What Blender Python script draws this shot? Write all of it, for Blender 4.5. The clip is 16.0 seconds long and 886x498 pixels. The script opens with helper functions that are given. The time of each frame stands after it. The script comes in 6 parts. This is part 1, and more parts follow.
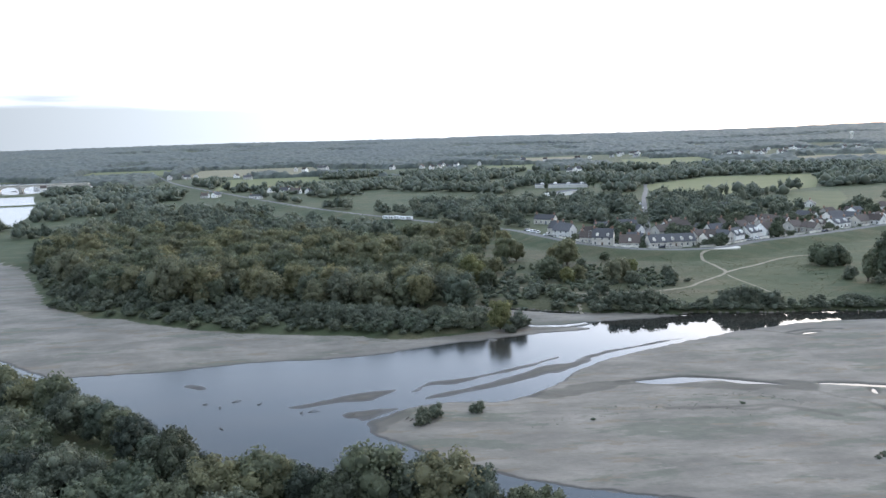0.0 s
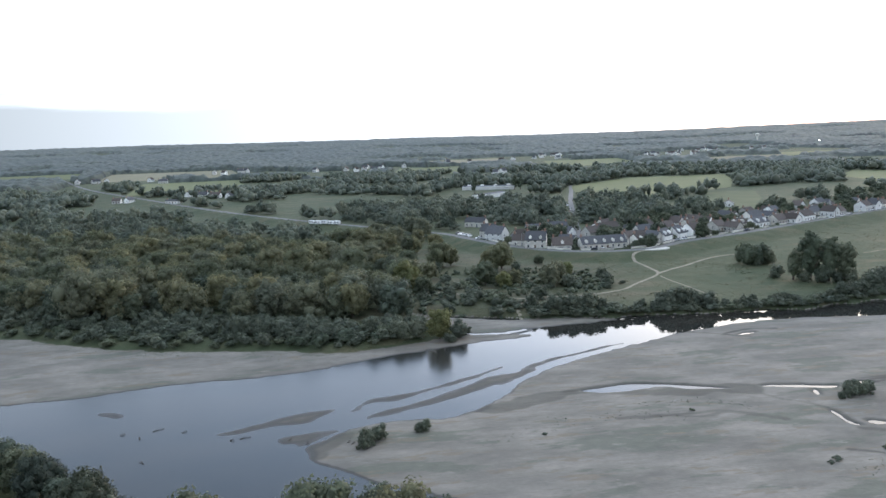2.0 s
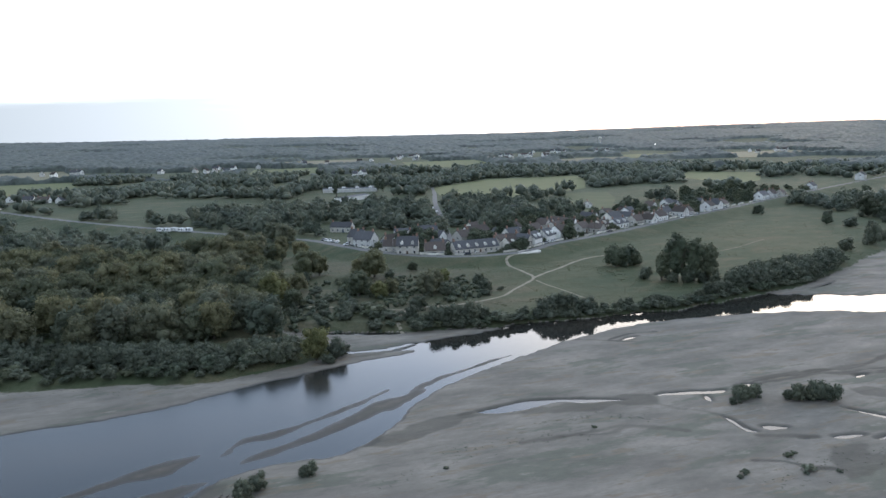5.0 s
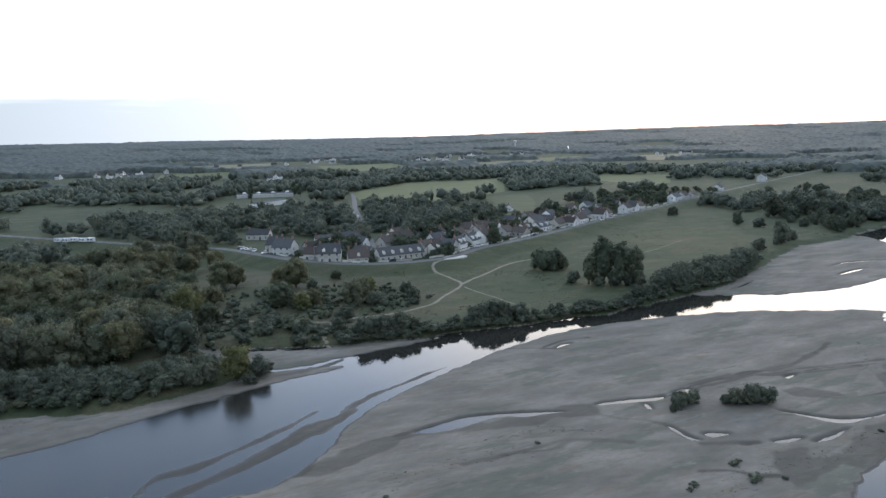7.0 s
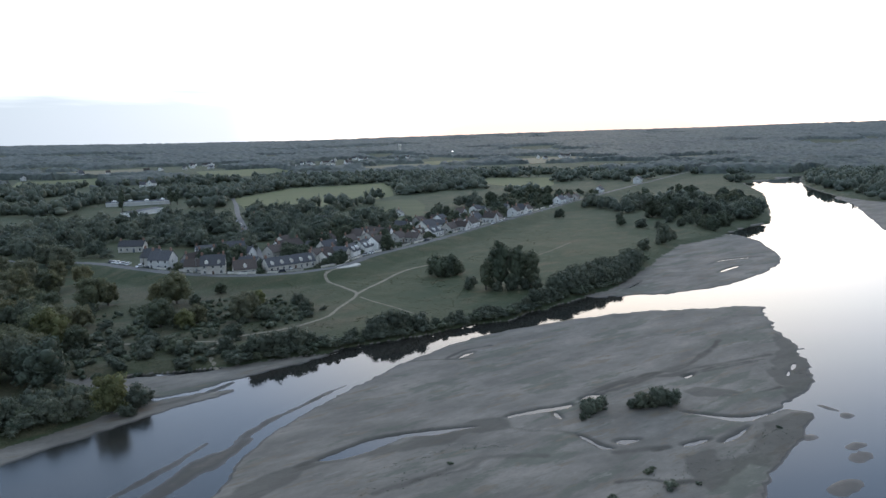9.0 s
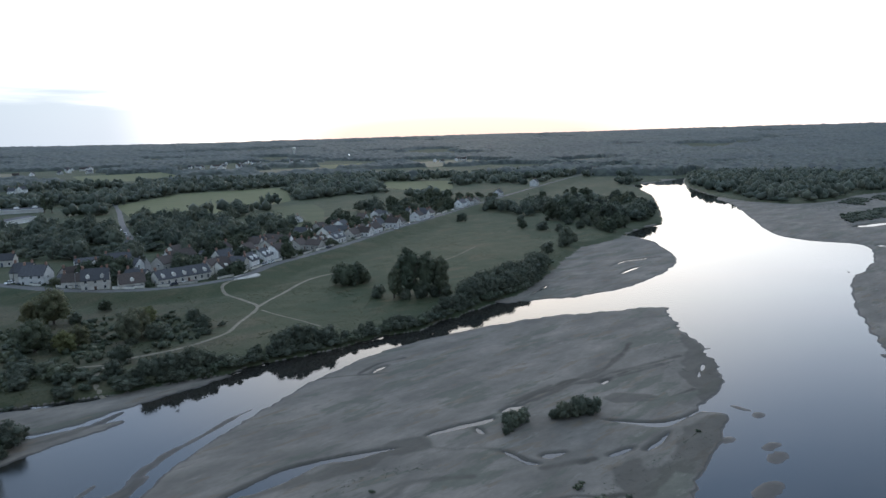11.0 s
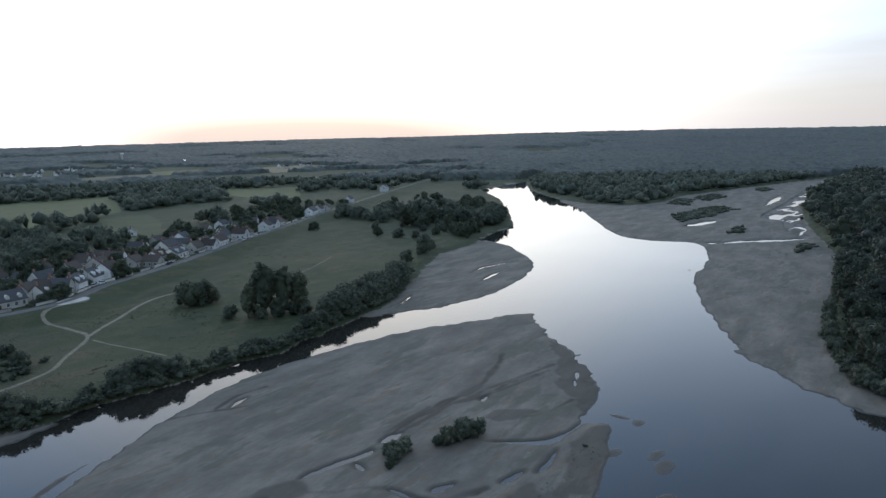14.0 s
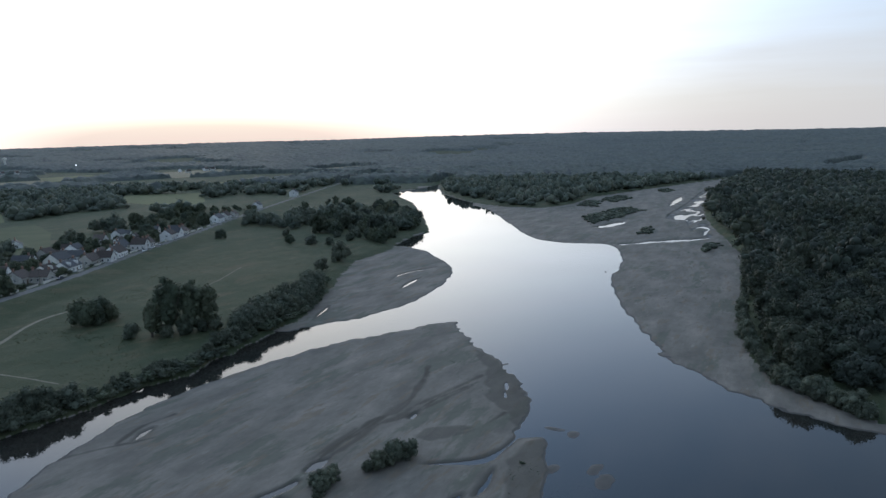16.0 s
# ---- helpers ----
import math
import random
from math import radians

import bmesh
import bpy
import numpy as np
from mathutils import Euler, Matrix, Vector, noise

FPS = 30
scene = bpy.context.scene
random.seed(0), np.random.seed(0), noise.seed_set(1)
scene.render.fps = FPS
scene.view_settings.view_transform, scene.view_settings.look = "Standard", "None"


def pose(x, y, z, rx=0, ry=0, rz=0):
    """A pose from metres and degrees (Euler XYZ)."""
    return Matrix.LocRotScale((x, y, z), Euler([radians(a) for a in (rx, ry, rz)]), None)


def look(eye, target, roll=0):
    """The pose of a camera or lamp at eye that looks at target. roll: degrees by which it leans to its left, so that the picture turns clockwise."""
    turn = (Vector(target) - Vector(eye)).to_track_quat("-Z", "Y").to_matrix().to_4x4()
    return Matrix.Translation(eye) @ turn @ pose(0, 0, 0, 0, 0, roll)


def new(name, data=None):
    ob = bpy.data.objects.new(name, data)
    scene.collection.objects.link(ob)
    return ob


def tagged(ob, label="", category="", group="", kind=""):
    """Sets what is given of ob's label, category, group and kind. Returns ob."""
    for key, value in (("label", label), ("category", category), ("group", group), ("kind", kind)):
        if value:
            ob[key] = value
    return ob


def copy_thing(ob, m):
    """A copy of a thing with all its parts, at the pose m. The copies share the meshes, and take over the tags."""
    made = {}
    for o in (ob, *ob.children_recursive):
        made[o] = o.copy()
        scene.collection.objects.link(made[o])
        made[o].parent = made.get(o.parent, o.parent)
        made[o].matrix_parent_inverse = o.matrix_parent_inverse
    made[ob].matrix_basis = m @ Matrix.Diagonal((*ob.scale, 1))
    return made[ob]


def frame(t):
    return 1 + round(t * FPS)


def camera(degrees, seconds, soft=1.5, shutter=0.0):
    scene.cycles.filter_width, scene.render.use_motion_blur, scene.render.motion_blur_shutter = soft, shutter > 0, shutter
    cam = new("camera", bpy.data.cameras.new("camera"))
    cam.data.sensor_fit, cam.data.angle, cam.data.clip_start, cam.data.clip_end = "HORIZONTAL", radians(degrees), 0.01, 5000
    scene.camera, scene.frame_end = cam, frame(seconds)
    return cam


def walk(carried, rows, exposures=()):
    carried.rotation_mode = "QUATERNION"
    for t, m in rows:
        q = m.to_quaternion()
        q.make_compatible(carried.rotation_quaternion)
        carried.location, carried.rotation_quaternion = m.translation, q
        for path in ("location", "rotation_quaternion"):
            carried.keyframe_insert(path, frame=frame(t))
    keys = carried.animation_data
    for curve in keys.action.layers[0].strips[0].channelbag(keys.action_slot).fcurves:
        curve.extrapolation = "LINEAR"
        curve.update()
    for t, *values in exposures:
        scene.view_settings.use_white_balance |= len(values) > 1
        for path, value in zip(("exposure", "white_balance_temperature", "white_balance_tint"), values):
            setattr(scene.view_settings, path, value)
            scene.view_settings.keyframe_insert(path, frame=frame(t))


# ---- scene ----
cam = camera(64.12, 16.0, soft=1.5)

# seconds, x, y, z, yaw, pitch, roll
PATH = [
    (0.0, 0.00, 0.00, 65.00, -0.00, -8.95, -1.82),
    (0.5, -1.15, 2.50, 65.03, -1.73, -8.97, -1.83),
    (1.0, -2.19, 5.09, 65.16, -3.52, -9.01, -1.82),
    (1.5, -2.99, 7.39, 65.24, -4.80, -9.00, -1.84),
    (2.0, -3.59, 9.94, 65.32, -6.19, -9.00, -1.86),
    (2.5, -4.22, 12.66, 65.42, -8.45, -9.04, -1.83),
    (3.0, -5.29, 16.16, 65.45, -11.13, -9.13, -1.65),
    (3.5, -6.16, 19.59, 65.54, -12.93, -9.21, -1.46),
    (4.0, -6.55, 22.67, 65.62, -14.55, -9.24, -1.38),
    (6.5, -7.00, 35.84, 65.72, -22.83, -9.15, -1.23),
    (7.0, -6.92, 38.42, 65.73, -24.61, -9.11, -1.22),
    (7.5, -6.53, 41.00, 65.69, -27.00, -9.08, -1.19),
    (8.0, -6.40, 43.41, 65.69, -29.68, -9.03, -1.29),
    (8.5, -6.25, 45.75, 65.70, -31.85, -9.00, -1.15),
    (9.0, -5.62, 48.51, 65.83, -33.91, -8.99, -1.18),
    (11.5, -2.74, 60.50, 66.21, -44.42, -8.84, -1.02),
    (12.0, -1.82, 62.87, 66.28, -46.45, -8.79, -1.05),
    (12.5, -0.82, 65.05, 66.40, -48.41, -8.78, -1.01),
    (13.0, 0.35, 67.29, 66.58, -50.71, -8.78, -1.03),
    (13.5, 1.46, 69.50, 66.69, -52.87, -8.77, -0.98),
    (14.0, 2.65, 71.79, 66.73, -54.83, -8.74, -0.96),
    (14.5, 4.10, 73.76, 66.72, -56.60, -8.68, -1.00),
    (15.0, 5.43, 75.82, 66.77, -58.30, -8.65, -0.99),
    (15.5, 7.06, 77.87, 66.95, -60.11, -8.65, -1.00),
    (16.0, 8.49, 79.76, 67.13, -62.15, -8.62, -1.07),]


def aim(x, y, z, yaw, pitch, roll):
    a, b = radians(yaw), radians(pitch)
    ahead = Vector((-math.sin(a) * math.cos(b), math.cos(a) * math.cos(b), math.sin(b)))
    return look((x, y, z), Vector((x, y, z)) + ahead * 100, roll)


walk(cam, [(r[0], aim(*r[1:])) for r in PATH],
     exposures=[(0.0, 1.32, 6500, 10), (3.5, 0.96, 6450, 9), (7.0, 0.60, 6250, 9), (9.0, 0.36, 6100, 8), (12.5, 0.0, 5850, 6), (16.0, -0.20, 5700, 5)])

# ---- light: dusk, sun on the horizon behind thin cloud ----
SUN_BEARING, SUN_HEIGHT = 44.0, 2.5  # degrees, clockwise from +y
sun_way = Vector((math.sin(radians(SUN_BEARING)) * math.cos(radians(SUN_HEIGHT)),
                  math.cos(radians(SUN_BEARING)) * math.cos(radians(SUN_HEIGHT)), math.sin(radians(SUN_HEIGHT))))


def build_world():
    world = bpy.data.worlds.new("dusk_sky")
    scene.world = world
    world.use_nodes = True
    nt = world.node_tree
    nt.nodes.clear()
    N, L = nt.nodes.new, nt.links.new

    def math_node(op, a, b=None, clamp=False):
        n = N("ShaderNodeMath")
        n.operation, n.use_clamp = op, clamp
        for i, v in enumerate((a, b)):
            if v is None:
                continue
            if isinstance(v, (int, float)):
                n.inputs[i].default_value = v
            else:
                L(v, n.inputs[i])
        return n.outputs[0]

    def mix(f, a, b):
        n = N("ShaderNodeMix")
        n.data_type = "RGBA"
        for i, v in ((0, f), (6, a), (7, b)):
            if isinstance(v, (int, float)):
                n.inputs[i].default_value = v
            elif isinstance(v, tuple):
                n.inputs[i].default_value = (*v, 1)
            else:
                L(v, n.inputs[i])
        return n.outputs[2]

    tc = N("ShaderNodeTexCoord")
    sky = N("ShaderNodeTexSky")
    sky.sky_type, sky.sun_disc = "NISHITA", False
    sky.sun_elevation, sky.sun_rotation = radians(SUN_HEIGHT), radians(SUN_BEARING)
    sky.air_density, sky.dust_density = 1.0, 2.0
    dot = N("ShaderNodeVectorMath")
    dot.operation = "DOT_PRODUCT"
    L(tc.outputs["Generated"], dot.inputs[0])
    dot.inputs[1].default_value = sun_way
    sep = N("ShaderNodeSeparateXYZ")
    L(tc.outputs["Generated"], sep.inputs[0])
    up = math_node("MAXIMUM", sep.outputs[2], 0.0)
    near = math_node("ADD", math_node("MULTIPLY", dot.outputs["Value"], 0.5), 0.5)  # 0 opposite the sun, 1 at it
    # cloud texture, stretched flat towards the horizon
    stretch = N("ShaderNodeMapping")
    stretch.inputs["Scale"].default_value = (2.2, 2.2, 26.0)
    L(tc.outputs["Generated"], stretch.inputs[0])
    puff = N("ShaderNodeTexNoise")
    puff.inputs["Scale"].default_value, puff.inputs["Detail"].default_value = 1.6, 5.0
    L(stretch.outputs[0], puff.inputs["Vector"])
    # thin bright overcast
    bright = math_node("MULTIPLY", math_node("POWER", near, 6.0), SKY_GLOW)
    bright = math_node("ADD", bright, SKY_BASE)
    # how far to the left (+) or right (-) of the sun
    side = N("ShaderNodeVectorMath")
    side.operation = "DOT_PRODUCT"
    L(tc.outputs["Generated"], side.inputs[0])
    side.inputs[1].default_value = (-sun_way.y, sun_way.x, 0)

    def ease(v, a, b, c, d):
        n = N("ShaderNodeMapRange")
        n.interpolation_type = "SMOOTHSTEP"
        for i, k in enumerate((a, b, c, d)):
            n.inputs[i + 1].default_value = k
        L(v, n.inputs[0])
        return n.outputs[0]

    bright = math_node("MULTIPLY", bright, ease(side.outputs["Value"], -0.2, -0.85, 1.0, 0.66))
    bright = math_node("MULTIPLY", bright, math_node("ADD", math_node("SUBTRACT", 1.08, math_node("MULTIPLY", up, 0.55)), ease(up, 0.42, 0.80, 0.0, ZENITH)))
    tint = mix(math_node("POWER", near, 9.0), (0.79, 0.91, 1.11), (1.10, 1.0, 0.88))
    high = N("ShaderNodeMapRange")
    high.interpolation_type = "SMOOTHSTEP"
    high.inputs[1].default_value, high.inputs[2].default_value = 0.09, 0.50
    L(up, high.inputs[0])
    veil = mix(math_node("MULTIPLY", high.outputs[0], ease(near, 0.995, 0.92, 0.1, 1.0)), tint, (0.40, 0.57, 0.86))
    veil = mix(ease(up, 0.42, 0.80, 0.0, 1.0), veil, (0.66, 0.76, 0.90))
    # low bank of haze and cloud, thinner near the sun
    edge = math_node("ADD", up, math_node("MULTIPLY", math_node("SUBTRACT", puff.outputs[0], 0.5), 0.075))
    low = N("ShaderNodeMapRange")
    low.interpolation_type = "SMOOTHSTEP"
    low.inputs[1].default_value, low.inputs[2].default_value = 0.085, 0.045
    L(edge, low.inputs[0])
    far_off = N("ShaderNodeMapRange")
    far_off.interpolation_type = "SMOOTHSTEP"
    far_off.inputs[1].default_value, far_off.inputs[2].default_value = 0.996, 0.945
    L(near, far_off.inputs[0])
    # it lies to the left of the sun; to the right the haze rises higher and softer
    thick = ease(side.outputs["Value"], -0.1, 0.25, 0.0, 0.94)
    dusk = math_node("MULTIPLY", ease(side.outputs["Value"], -0.16, -0.70, 0.0, 0.95), ease(edge, 0.20, 0.03, 0.0, 1.0))
    bank = math_node("MULTIPLY", math_node("MULTIPLY", low.outputs[0], far_off.outputs[0]), thick)
    rose = N("ShaderNodeMapRange")
    rose.interpolation_type = "SMOOTHSTEP"
    rose.inputs[1].default_value, rose.inputs[2].default_value = 0.14, 0.0
    L(up, rose.inputs[0])
    ember = mix(ease(up, 0.004, 0.065, 0.0, 1.0), (1.16, 0.87, 0.70), (1.55, 1.28, 0.92))
    rosy = math_node("MULTIPLY", rose.outputs[0], math_node("POWER", near, 12.0))
    scaled = N("ShaderNodeVectorMath")
    scaled.operation = "SCALE"
    L(veil, scaled.inputs[0])
    L(bright, scaled.inputs["Scale"])
    grey = N("ShaderNodeVectorMath")
    grey.operation = "SCALE"
    grey.inputs[0].default_value = BANK_COLOUR
    L(math_node("POWER", near, 2.4), grey.inputs["Scale"])
    clear, open_sky = N("ShaderNodeVectorMath"), N("ShaderNodeVectorMath")
    clear.operation, open_sky.operation = "SCALE", "ADD"
    L(sky.outputs[0], clear.inputs[0])
    clear.inputs["Scale"].default_value = 0.05
    L(clear.outputs[0], open_sky.inputs[0])
    L(scaled.outputs[0], open_sky.inputs[1])
    shown = mix(bank, open_sky.outputs[0], grey.outputs[0])
    shown = mix(dusk, shown, (0.78, 0.70, 0.64))
    rosy = math_node("MULTIPLY", rosy, math_node("SUBTRACT", 1.0, math_node("MULTIPLY", bank, 0.8)))
    shown = mix(math_node("MULTIPLY", rosy, 1.1, True), shown, ember)
    below = N("ShaderNodeMapRange")
    below.inputs[1].default_value, below.inputs[2].default_value = -0.002, -0.03
    L(sep.outputs[2], below.inputs[0])
    shown = mix(below.outputs[0], shown, (0.10, 0.11, 0.12))
    back, out = N("ShaderNodeBackground"), N("ShaderNodeOutputWorld")
    L(shown, back.inputs[0])
    L(back.outputs[0], out.inputs[0])


SKY_BASE, SKY_GLOW, ZENITH = 0.78, 2.1, 0.25
BANK_COLOUR = (0.65, 0.73, 0.815)
build_world()
sun = new("sun", bpy.data.lights.new("sun", "SUN"))
sun.data.energy, sun.data.angle, sun.data.color = 0.5, radians(12), (1.0, 0.80, 0.62)
sun.matrix_world = look(sun_way * 100, (0, 0, 0))


# ---- materials ----
def material(name, rough=0.8, metal=0.0):
    m = bpy.data.materials.new(name)
    m.use_nodes = True
    nt = m.node_tree
    b = nt.nodes["Principled BSDF"]
    b.inputs["Roughness"].default_value, b.inputs["Metallic"].default_value = rough, metal
    b.inputs["Specular IOR Level"].default_value = 0.25
    return m, nt, b


def ramp(nt, fac, stops):
    n = nt.nodes.new("ShaderNodeValToRGB")
    e = n.color_ramp.elements
    e[0].position, e[0].color = stops[0][0], (*stops[0][1], 1)
    e[1].position, e[1].color = stops[-1][0], (*stops[-1][1], 1)
    for p, c in stops[1:-1]:
        e.new(p).color = (*c, 1)
    nt.links.new(fac, n.inputs[0])
    return n.outputs[0]


def noise_tex(nt, scale, detail=4.0, stretch=(1, 1, 1), turn=0.0, rough=0.55):
    g, mp, n = nt.nodes.new("ShaderNodeNewGeometry"), nt.nodes.new("ShaderNodeMapping"), nt.nodes.new("ShaderNodeTexNoise")
    mp.inputs["Scale"].default_value, mp.inputs["Rotation"].default_value = stretch, (0, 0, turn)
    n.inputs["Scale"].default_value, n.inputs["Detail"].default_value, n.inputs["Roughness"].default_value = scale, detail, rough
    nt.links.new(g.outputs["Position"], mp.inputs[0])
    nt.links.new(mp.outputs[0], n.inputs["Vector"])
    return n.outputs[0]


def blend(nt, fac, a, b, how="MIX"):
    n = nt.nodes.new("ShaderNodeMix")
    n.data_type, n.blend_type = "RGBA", how
    for i, v in ((0, fac), (6, a), (7, b)):
        if isinstance(v, (int, float)):
            n.inputs[i].default_value = v
        elif isinstance(v, tuple):
            n.inputs[i].default_value = (*v, 1)
        else:
            nt.links.new(v, n.inputs[i])
    return n.outputs[2]


def remap(nt, v, a, b, c=0.0, d=1.0):
    n = nt.nodes.new("ShaderNodeMapRange")
    n.interpolation_type = "SMOOTHSTEP"
    for i, k in enumerate((a, b, c, d)):
        n.inputs[i + 1].default_value = k
    nt.links.new(v, n.inputs[0])
    return n.outputs[0]


def sums(nt, op, a, b):
    n = nt.nodes.new("ShaderNodeMath")
    n.operation = op
    for i, v in enumerate((a, b)):
        if isinstance(v, (int, float)):
            n.inputs[i].default_value = v
        else:
            nt.links.new(v, n.inputs[i])
    return n.outputs[0]


def bump(nt, b, height, strength, distance):
    n = nt.nodes.new("ShaderNodeBump")
    n.inputs["Strength"].default_value, n.inputs["Distance"].default_value = strength, distance
    nt.links.new(height, n.inputs["Height"])
    nt.links.new(n.outputs[0], b.inputs["Normal"])


def sand_colour(nt):
    broad = noise_tex(nt, 0.045, 5.0, (1.0, 2.6, 1.0), radians(-28))
    fine = noise_tex(nt, 0.9, 6.0, (1.0, 2.0, 1.0), radians(-28))
    dry = ramp(nt, broad, [(0.32, (0.129, 0.117, 0.101)), (0.50, (0.175, 0.158, 0.136)), (0.68, (0.237, 0.212, 0.181))])
    dry = blend(nt, remap(nt, fine, 0.35, 0.75, 0.0, 0.30), dry, (0.138, 0.129, 0.114))
    silt = noise_tex(nt, 0.028, 6.0, (1.0, 3.4, 1.0), radians(-22), 0.65)
    dry = blend(nt, remap(nt, silt, 0.53, 0.60, 0.0, 0.7), dry, (0.105, 0.110, 0.086))
    brown = noise_tex(nt, 0.06, 6.0, (1.0, 4.0, 1.0), radians(-38), 0.68)
    dry = blend(nt, remap(nt, brown, 0.56, 0.62, 0.0, 0.65), dry, (0.163, 0.131, 0.096))
    line = noise_tex(nt, 0.10, 7.0, (1.0, 7.0, 1.0), radians(-24), 0.7)
    dry = blend(nt, remap(nt, line, 0.57, 0.61, 0.0, 0.35), dry, (0.118, 0.108, 0.092))
    crust = noise_tex(nt, 0.11, 6.0, (1.0, 3.2, 1.0), radians(-18), 0.7)
    dry = blend(nt, remap(nt, crust, 0.58, 0.70, 0.0, 0.42), dry, (0.280, 0.258, 0.225))
    grain = nt.nodes.new("ShaderNodeHueSaturation")
    nt.links.new(remap(nt, noise_tex(nt, 0.30, 9.0, (1.0, 1.5, 1.0), radians(-20), 0.74), 0.32, 0.68, 0.92, 1.07), grain.inputs["Value"])
    nt.links.new(dry, grain.inputs["Color"])
    return grain.outputs[0], fine


def make_sand():
    m, nt, b = material("river_sand", 0.9)
    col, fine = sand_colour(nt)
    g, s = nt.nodes.new("ShaderNodeNewGeometry"), nt.nodes.new("ShaderNodeSeparateXYZ")
    nt.links.new(g.outputs["Position"], s.inputs[0])
    level = sums(nt, "ADD", s.outputs[2], sums(nt, "MULTIPLY", sums(nt, "SUBTRACT", noise_tex(nt, 0.35, 4.0), 0.5), 0.10))
    wet = remap(nt, level, 0.16, 0.07)
    held = nt.nodes.new("ShaderNodeAttribute")
    held.attribute_name = "damp"
    col = blend(nt, held.outputs["Fac"], col, (0.072, 0.066, 0.055))
    nt.links.new(blend(nt, wet, col, (0.052, 0.047, 0.041)), b.inputs["Base Color"])
    nt.links.new(remap(nt, level, 0.16, 0.02, 0.92, 0.5), b.inputs["Roughness"])
    bump(nt, b, fine, 0.5, 0.12)
    return m


def make_ground():
    m, nt, b = material("meadow_grass", 0.95)
    broad, mid, fine = noise_tex(nt, 0.012, 5.0), noise_tex(nt, 0.09, 6.0, (1, 1.6, 1)), noise_tex(nt, 1.1, 5.0)
    col = ramp(nt, broad, [(0.32, (0.038, 0.054, 0.027)), (0.50, (0.052, 0.066, 0.034)), (0.66, (0.070, 0.077, 0.042))])
    tall = noise_tex(nt, 0.035, 6.0, (1.0, 2.4, 1.0), radians(20), 0.62)
    col = blend(nt, remap(nt, tall, 0.52, 0.66, 0.0, 0.8), col, (0.112, 0.095, 0.056))
    col = blend(nt, remap(nt, mid, 0.46, 0.66, 0.0, 0.7), col, (0.088, 0.091, 0.052))
    col = blend(nt, remap(nt, fine, 0.42, 0.66, 0.0, 0.6), col, (0.044, 0.056, 0.026))
    dry = nt.nodes.new("ShaderNodeAttribute")
    dry.attribute_name = "rank"
    straw = blend(nt, remap(nt, fine, 0.35, 0.65), (0.112, 0.096, 0.060), (0.072, 0.070, 0.044))
    rank = sums(nt, "MULTIPLY", dry.outputs["Fac"], remap(nt, tall, 0.38, 0.60, 0.15, 1.0))
    col = blend(nt, rank, col, straw)
    att = nt.nodes.new("ShaderNodeAttribute")
    att.attribute_name = "shore"
    lip = sums(nt, "ADD", att.outputs["Fac"], sums(nt, "MULTIPLY", sums(nt, "SUBTRACT", noise_tex(nt, 0.30, 5.0), 0.5), 2.5))
    sandy, fine_sand = sand_colour(nt)
    nt.links.new(blend(nt, remap(nt, lip, 0.1, -0.6), col, sandy), b.inputs["Base Color"])
    bump(nt, b, fine, 0.8, 0.25)
    return m


def make_plain(name, colours, scale, rough=0.85, relief=0.0, metal=0.0, per_object=0.0, stretch=(1, 1, 1)):
    m, nt, b = material(name, rough, metal)
    n = noise_tex(nt, scale, 5.0, stretch)
    k = len(colours)
    col = ramp(nt, n, [(0.32 + 0.36 * i / max(1, k - 1), c) for i, c in enumerate(colours)])
    if per_object:
        info = nt.nodes.new("ShaderNodeObjectInfo")
        hsv = nt.nodes.new("ShaderNodeHueSaturation")
        nt.links.new(remap(nt, info.outputs["Random"], 0, 1, 1 - per_object, 1 + per_object), hsv.inputs["Value"])
        nt.links.new(col, hsv.inputs["Color"])
        col = hsv.outputs[0]
    nt.links.new(col, b.inputs["Base Color"])
    if relief:
        bump(nt, b, n, 0.6, relief)
    return m


